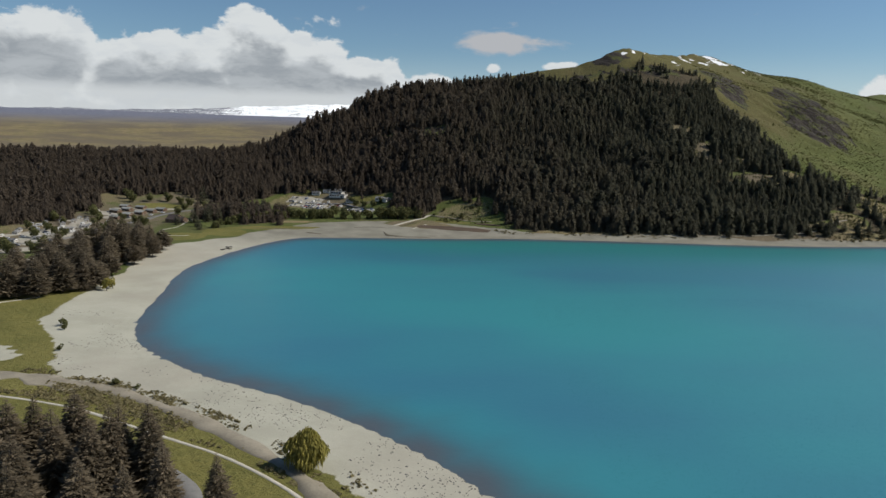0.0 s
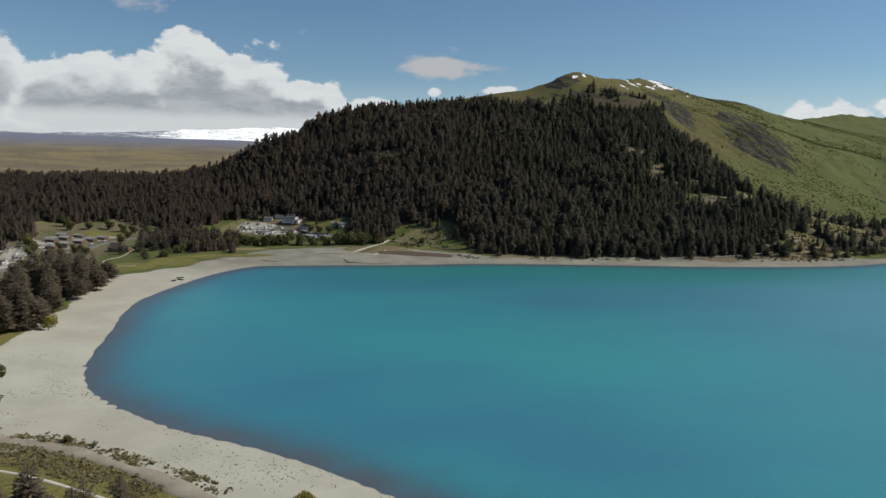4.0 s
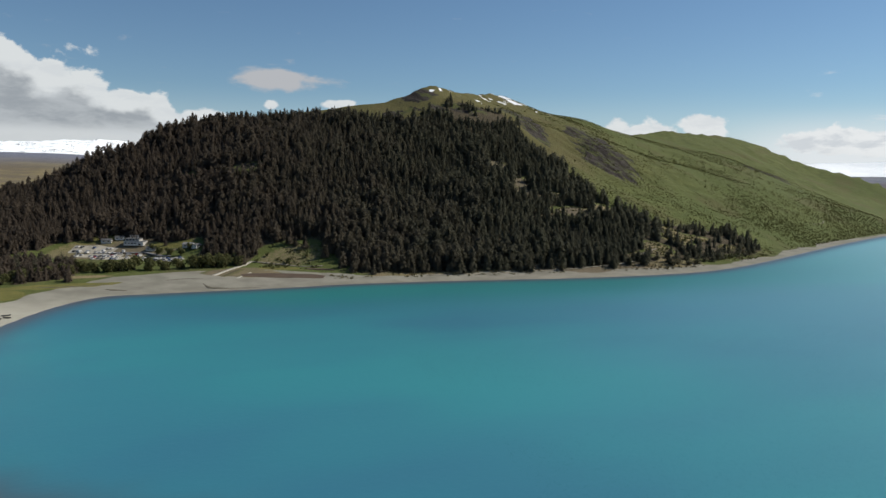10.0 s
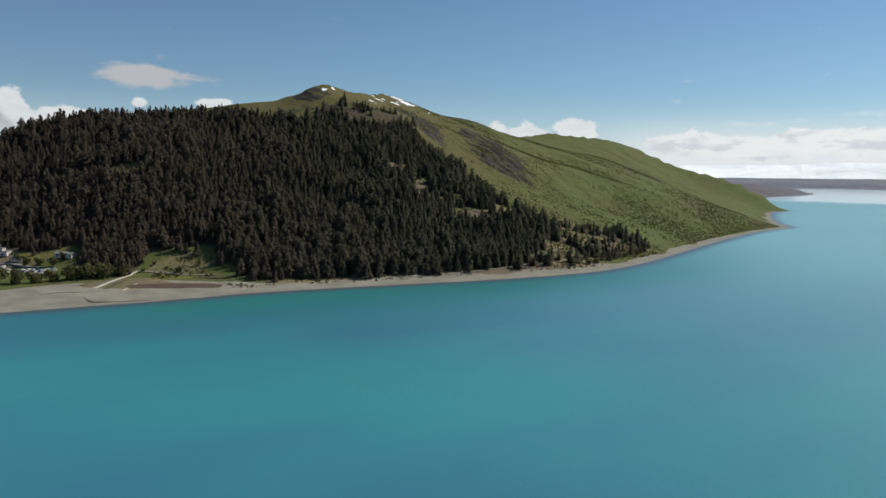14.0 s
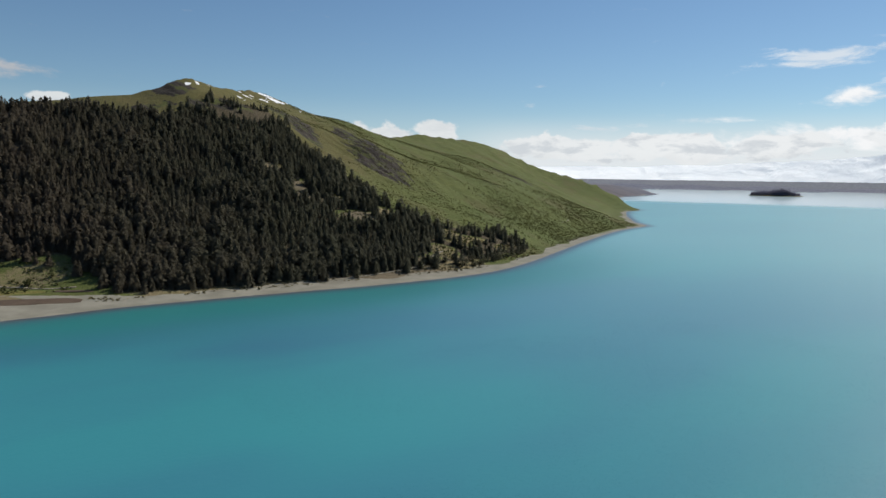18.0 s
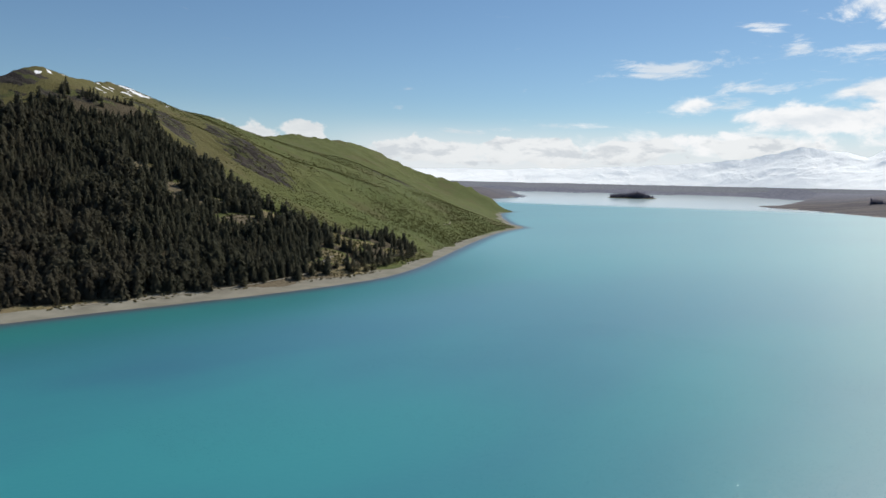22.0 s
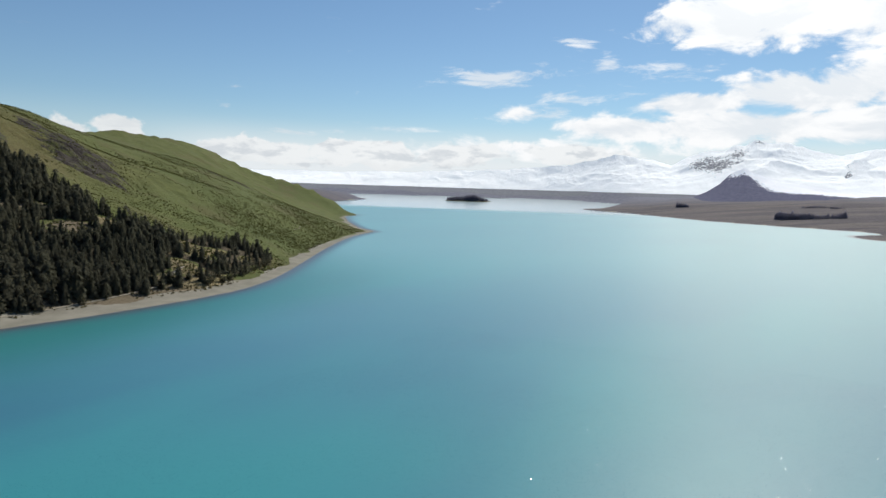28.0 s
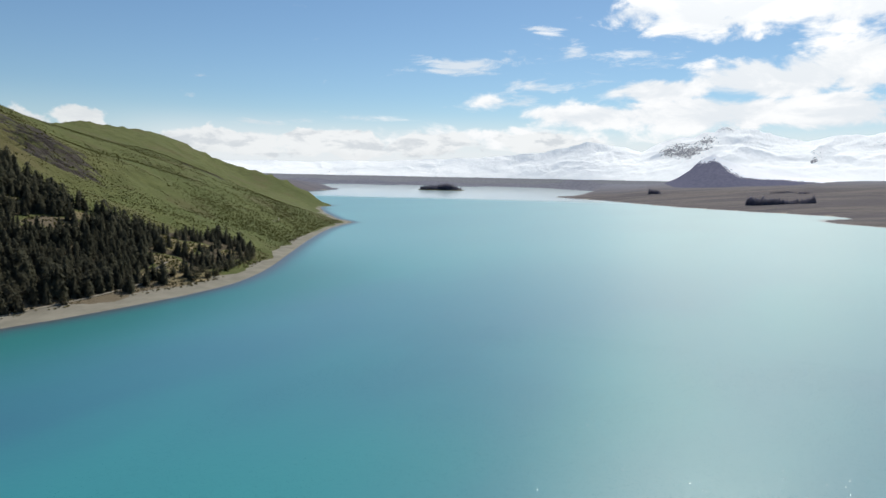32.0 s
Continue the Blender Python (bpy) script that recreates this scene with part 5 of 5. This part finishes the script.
def gable(w, d, base, rise, over, thick=0.18):
    hw, hd = w / 2 + over, d
    profile = [(-hw, base - over * rise / (w / 2)), (0, base + rise), (hw, base - over * rise / (w / 2)), (hw, base - over * rise / (w / 2) + thick), (0, base + rise + thick), (-hw, base - over * rise / (w / 2) + thick)]
    return prism(profile, hd + 2 * over)


def house(name, label, w, d, h, rise, wall_mat, roof_mat, windows, group, category="cabin"):
    ob = thing(name, label, category, group)
    wall = part("wall", prism([(-w / 2, -0.6), (w / 2, -0.6), (w / 2, h), (0, h + rise - 0.02), (-w / 2, h)], d), wall_mat, ob)
    part("roof", gable(w, d, h, rise, 0.4), roof_mat, ob)
    door = part("door", box(w * 0.18, -d / 2 - 0.03, 1.0, 0.95, 0.1, 2.0), TIMBER, ob)
    part("handle", box(w * 0.18 + 0.36, -d / 2 - 0.1, 1.0, 0.06, 0.06, 0.14), METAL, door)
    for k in range(windows):
        y = -d / 2 + d * (k + 0.5) / windows
        for side in (-1, 1):
            win = part("window", box(side * (w / 2 + 0.03), y, h * 0.58, 0.08, min(1.6, d / windows * 0.6), 1.1), TIMBER if wall_mat is WHITE_WALL else WHITE_WALL, ob)
            part("pane", box(side * (w / 2 + 0.08), y, h * 0.58, 0.04, min(1.6, d / windows * 0.6) - 0.2, 0.9), GLASS, win)
    win = part("window", box(-w * 0.2, -d / 2 - 0.03, h * 0.58, 1.3, 0.08, 1.0), WHITE_WALL, ob)
    part("pane", box(-w * 0.2, -d / 2 - 0.08, h * 0.58, 1.1, 0.04, 0.8), GLASS, win)
    return ob


cabin = house("cabin", "small white cabin with a grey metal roof in the camp", 5.2, 7.5, 2.5, 1.2, WHITE_WALL, GREY_ROOF, 2, "camp cabins")
put(cabin, [(-290, 487, 20, 0.66), (-286, 499, 25, 0.66), (-281, 508, 30, 0.66), (-293, 474, 15, 0.66), (-288, 463, 10, 0.66), (-282, 525, 30, 0.66), (-277, 534, 30, 0.66), (-300, 500, 20, 0.66), (-297, 513, 22, 0.66), (-292, 526, 30, 0.66), (-272, 433, 80, 0.66), (-263, 413, 70, 0.66),
            (-262, 443, 85, 0.66), (-247, 432, 60, 0.66), (-266, 490, 100, 0.66), (-262, 503, 110, 0.66), (-300, 540, 12, 0.66), (-288, 545, 28, 0.66)])
lodge_small = house("motel_unit", "brown timber motel unit with a pale roof", 7.0, 12.0, 3.0, 1.6, TIMBER, PALE_ROOF, 4, "motel units")
put(lodge_small, [(-264, 555, 70, 0.72), (-260, 567, 70, 0.72), (-255, 580, 70, 0.72), (-251, 592, 70, 0.72), (-247, 604, 70, 0.72), (-278, 585, 70, 0.72), (-274, 598, 70, 0.72), (-282, 612, 70, 0.72), (-268, 612, 70, 0.72)])
lodge = house("lakeside_lodge", "large brown lodge with a dark low roof by the lawn", 13.0, 24.0, 4.0, 3.2, TIMBER, DARK_ROOF, 6, "", "lodge")
lodge.matrix_basis = place(lodge, -211, 545, 75, 0.62)
annex = house("lodge_annex", "brown lodge annex with a dark roof", 9.0, 14.0, 3.2, 2.4, TIMBER, DARK_ROOF, 3, "", "lodge")
annex.matrix_basis = place(annex, -219, 561, 70, 0.66)
shed = house("shed", "grey-roofed shed beside the car park", 6.0, 10.0, 3.0, 1.3, WHITE_WALL, GREY_ROOF, 2, "car park sheds")
put(shed, [(-90, 668, 70, 0.8), (-60, 656, 60, 0.9), (-54, 650, 150, 0.8), (-128, 696, 85, 0.8), (-118, 699, 80, 0.7), (-106, 697, 90, 0.7)])

springs = thing("bath_house", "two-storey white flat-roofed bath house above the car park", "building")
part("wall", box(0, 0, 2.0, 15, 9, 5.2), WHITE_WALL, springs)
part("upper_wall", box(-1.5, 0.6, 6.3, 11, 7, 3.4), WHITE_WALL, springs)
part("roof", box(0, 0, 4.72, 15.8, 9.8, 0.3), GREY_ROOF, springs)
part("upper_roof", box(-1.5, 0.6, 8.15, 11.8, 7.8, 0.3), GREY_ROOF, springs)
door = part("door", box(4.6, -4.53, 1.1, 1.8, 0.1, 2.2), GLASS, springs)
part("handle", box(4.0, -4.62, 1.1, 0.08, 0.08, 0.4), METAL, door)
for k in range(4):
    win = part("window", box(-6 + 2.4 * k, -4.53, 2.6, 1.7, 0.1, 1.5), METAL, springs)
    part("pane", box(-6 + 2.4 * k, -4.60, 2.6, 1.5, 0.05, 1.3), GLASS, win)
    win = part("window", box(-5.3 + 2.5 * k, -2.93, 6.4, 1.9, 0.1, 1.5), METAL, springs)
    part("pane", box(-5.3 + 2.5 * k, -3.0, 6.4, 1.7, 0.05, 1.3), GLASS, win)
springs.matrix_basis = place(springs, -104, 685, -18) @ Matrix.Diagonal((1.1, 1.0, 0.68, 1))

camp_rows = [(-296 + 9.5 * k + 2 * math.sin(k * 2.1), 588 - 6.0 * k + 3 * math.sin(k * 1.3), 60 + 8 * (k % 3), 0.6) for k in range(7)]
camp_rows += [(-286 + 8.5 * k, 552 - 9 * k + 2 * math.cos(k * 1.7), 30 + 10 * (k % 4), 0.56) for k in range(6)]
put(copy_thing(cabin, cabin.matrix_basis), camp_rows)

tent = thing("marquee", "white peaked marquee tent on the camp lawn", "tent", "white marquees")
bm = bmesh.new()
bmesh.ops.create_cone(bm, cap_ends=False, segments=4, radius1=4.0, radius2=0.12, depth=2.2, matrix=Matrix.Translation((0, 0, 3.4)) @ Matrix.Rotation(radians(45), 4, "Z"))
part("canopy", bm, CANVAS, tent)
for sx_, sy_ in ((-1, -1), (1, -1), (1, 1), (-1, 1)):
    part("pole", rod((sx_ * 2.75, sy_ * 2.75, -0.3), (sx_ * 2.75, sy_ * 2.75, 2.4), 0.05, 0.05, 6), METAL, tent)
    part("valance", box(sx_ * 1.38 if sx_ == sy_ else 0, sy_ * 2.8, 2.2, 2.7 if sx_ == sy_ else 5.4, 0.04, 0.35), CANVAS, tent)
put(tent, [(-229, 365, 10, 0.8), (-220, 367, 20, 0.8), (-215, 369, 15, 0.8)])


# ---- vehicles and boats ----
def paint_coat(name, colour):
    return simple(name, tuple(c * 0.85 for c in colour), colour, 2.0, 0.3, bump=0.02, spec=0.5)


COATS = [paint_coat("white_paint", (0.58, 0.58, 0.57)), paint_coat("silver_paint", (0.45, 0.46, 0.47)), paint_coat("dark_paint", (0.05, 0.055, 0.065)), paint_coat("red_paint", (0.28, 0.03, 0.025)), paint_coat("blue_paint", (0.05, 0.10, 0.22))]


def car(coat, label):
    ob = thing("car", label, "car", "parked cars")
    body = prism([(-2.1, 0.3), (2.05, 0.3), (2.15, 0.6), (2.05, 0.85), (1.0, 0.98), (-1.85, 1.0), (-2.15, 0.8)], 1.72)
    bmesh.ops.bevel(body, geom=body.edges[:], offset=0.06, segments=1, affect="EDGES")
    part("body", body, coat, ob)
    part("windows", prism([(-1.75, 0.98), (0.95, 0.98), (0.3, 1.40), (-1.35, 1.42)], 1.5), GLASS, ob)
    part("roof", prism([(-1.38, 1.41), (0.32, 1.40), (0.22, 1.48), (-1.25, 1.49)], 1.42), coat, ob)
    for wx in (-1.3, 1.3):
        for wy in (-0.8, 0.8):
            wheel = part("wheel", rod((wx, wy - 0.1, 0.32), (wx, wy + 0.1, 0.32), 0.33, 0.33, 12), TYRE, ob)
            part("rim", rod((wx, wy - 0.12, 0.32), (wx, wy + 0.12, 0.32), 0.19, 0.19, 8), METAL, wheel)
    for wy in (-0.6, 0.6):
        part("headlight", box(2.1, wy, 0.68, 0.1, 0.32, 0.14), CANVAS, ob)
    return ob


rng = np.random.default_rng(77)
lots = []
for (x0, y0), (x1, y1), turn in (((-153, 693), (-122, 682), 70), ((-154, 684), (-120, 672), 70), ((-150, 672), (-114, 664), 75), ((-150, 668), (-118, 661), 75), ((-132, 660), (-104, 652), 72), ((-132, 652), (-104, 644), 72),
                                 ((-94, 648), (-66, 634), 62), ((-93, 641), (-64, 627), 62), ((-90, 636), (-66, 623), 62), ((-118, 668), (-100, 662), 20)):
    n = int(math.hypot(x1 - x0, y1 - y0) / 3.3)
    lots += [(x0 + (x1 - x0) * q / n + rng.uniform(-0.3, 0.3), y0 + (y1 - y0) * q / n + rng.uniform(-0.5, 0.5), turn + rng.uniform(-6, 6)) for q in range(n + 1) if rng.uniform() < 0.68]
lots += [(-272 + 1.5 * k, 470 + 9 * k, 20 * k) for k in range(7)] + [(-254, 452, 40), (-250, 470, 75), (-262, 420, 10), (-255, 585 - 28, 70), (-244, 575, 75), (-240, 590, 70), (-262, 540, 20), (-276, 450, 5)]
names = ("white", "silver", "dark grey", "red", "blue")
spots = {}
for row in lots:
    spots.setdefault(int(rng.choice(5, p=(0.38, 0.24, 0.22, 0.08, 0.08))), []).append((*row, 1.0))
for k, rows in spots.items():
    put(car(COATS[k], names[k] + " car parked on the asphalt"), rows)

van = thing("camper_van", "white camper van parked among the cabins", "camper van", "camper vans")
shell = prism([(-3.0, 0.4), (3.0, 0.4), (3.1, 1.1), (2.6, 1.5), (2.3, 2.2), (2.3, 2.8), (-3.0, 2.8)], 2.1)
bmesh.ops.bevel(shell, geom=shell.edges[:], offset=0.1, segments=1, affect="EDGES")
part("body", shell, COATS[0], van)
part("windscreen", prism([(2.56, 1.56), (2.66, 1.56), (2.40, 2.15), (2.30, 2.15)], 1.8), GLASS, van)
for wy in (-1.06, 1.06):
    part("window", box(-0.8, wy, 1.9, 1.6, 0.06, 0.6), GLASS, van)
for wx in (-1.8, 1.9):
    for wy in (-0.95, 0.95):
        part("wheel", rod((wx, wy - 0.12, 0.38), (wx, wy + 0.12, 0.38), 0.4, 0.4, 12), TYRE, van)
put(van, [(-266, 462, 30, 0.72), (-258, 478, 60, 0.72), (-284, 480, 10, 0.72), (-276, 498, 100, 0.72), (-270, 515, 95, 0.72), (-252, 436, 20, 0.72), (-280, 440, 5, 0.72), (-246, 520, 70, 0.72), (-256, 528, 15, 0.72), (-290, 450, 80, 0.72), (-146, 678, 70, 0.72), (-98, 657, 60, 0.72), (-128, 678, 75, 0.72), (-112, 672, 80, 0.72), (-140, 676, 70, 0.72), (-118, 657, 70, 0.72), (-294, 500, 20, 0.72), (-263, 450, 20, 0.72), (-272, 486, 85, 0.72)])

boat = thing("rowing_boat", "small dark rowing boat drawn up at the water's edge", "boat", "boats on the beach")
bm = bmesh.new()
rings = []
for k in range(9):
    u = k / 8
    half = max(0.06, 0.85 * (1 - (2 * u - 0.85) ** 2 * 0.75))
    rings.append([bm.verts.new((4.6 * u - 2.3, q * half, zz + 0.25 * (2 * u - 1) ** 2)) for q, zz in ((-1, 0.62), (-0.75, 0.15), (0, 0.0), (0.75, 0.15), (1, 0.62))])
for a, b in zip(rings, rings[1:]):
    for i in range(4):
        bm.faces.new((a[i], a[i + 1], b[i + 1], b[i]))
bm.faces.new(rings[0])
bm.faces.new(rings[-1][::-1])
bmesh.ops.solidify(bm, geom=bm.faces[:], thickness=0.05)
part("hull", bm, COATS[2], boat)
for xx in (-1.0, 0.4):
    part("thwart", box(xx, 0, 0.48, 0.25, 1.35, 0.05), TIMBER, boat)
put(boat, [(-139.5, 446, 20, 0.9), (-137.8, 441, -15, 0.85), (-140.5, 437, 60, 0.8)])


# ---- across the lake ----
def stand(name, label, cx, cy, rx, ry, turn, tall, step, mat, base=None, seed=0):
    """A far wood as one mesh of ragged conifers."""
    rng = np.random.default_rng(seed)
    u, v = (a.ravel() for a in np.meshgrid(np.arange(-rx, rx, step), np.arange(-ry, ry, step)))
    u, v = u + rng.uniform(-step / 2, step / 2, u.size), v + rng.uniform(-step / 2, step / 2, v.size)
    keep = (np.abs(u / rx) ** 4 + np.abs(v / ry) ** 4) < 1 if base is None else (u / rx) ** 2 + (v / ry) ** 2 < 0.9
    u, v = u[keep], v[keep]
    c, s = math.cos(radians(turn)), math.sin(radians(turn))
    x, y = cx + u * c - v * s, cy + u * s + v * c
    z = np.array([ground_z(a, b) for a, b in zip(x, y)]) if base is None else base(u, v)
    h = tall * rng.lognormal(0, 0.18, x.size) * (1 + 0.9 * fbm(x, y, 70, 3, 15))
    return tagged(new(name, scatter(name, kinds, x, y, z - 1, h, h * 1.3, rng.uniform(0, 6.28, x.size), mat, rng.integers(0, 8, x.size))), label, "wood", kind="stuff")


# these far woods carry the haze in their foliage colour
stand("plantation", "dark block of conifers on the far flat", 2455, 124, 26, 104, 14, 15, 6.0, HAZED_WOOD, seed=2)
stand("plantation", "small dark clump of conifers on the far flat", 3075, 606, 14, 24, 10, 19, 7, HAZED_WOOD, seed=3)
stand("plantation", "distant dark belt of conifers on the far flat", 3035, 108, 12, 44, 12, 9, 6, HAZED_WOOD, seed=4)
stand("plantation", "distant dark belt of conifers on the far flat", 2990, 34, 12, 24, 12, 12, 6, HAZED_WOOD, seed=5)
ISLAND = (3296, 1729)
island_base = lambda u, v: 6 * np.sqrt(np.clip(1 - (u / 122) ** 2 - (v / 54) ** 2, 0, 1)) ** 0.8
iu, iv = np.meshgrid(np.linspace(-126, 126, 50), np.linspace(-58, 58, 24))
c, s = math.cos(radians(-64)), math.sin(radians(-64))
ISLE_LIFT = float(far_lift(np.array(ISLAND[0]), np.array(ISLAND[1])))
iz = np.where((iu / 122) ** 2 + (iv / 54) ** 2 < 1, island_base(iu, iv), -3.0) + ISLE_LIFT
me = from_arrays("island", np.stack([ISLAND[0] + iu * c - iv * s, ISLAND[1] + iu * s + iv * c, iz], -1).reshape(-1, 3), grid_faces(50, 24), OLIVE, True)
tagged(new("island", me), "low rocky island far out in the lake", "island", kind="structure")
stand("island_trees", "dark pines covering the far island", ISLAND[0], ISLAND[1], 114, 46, -64, 17, 8, HAZED_WOOD, lambda u, v: island_base(u, v) + ISLE_LIFT, 7)
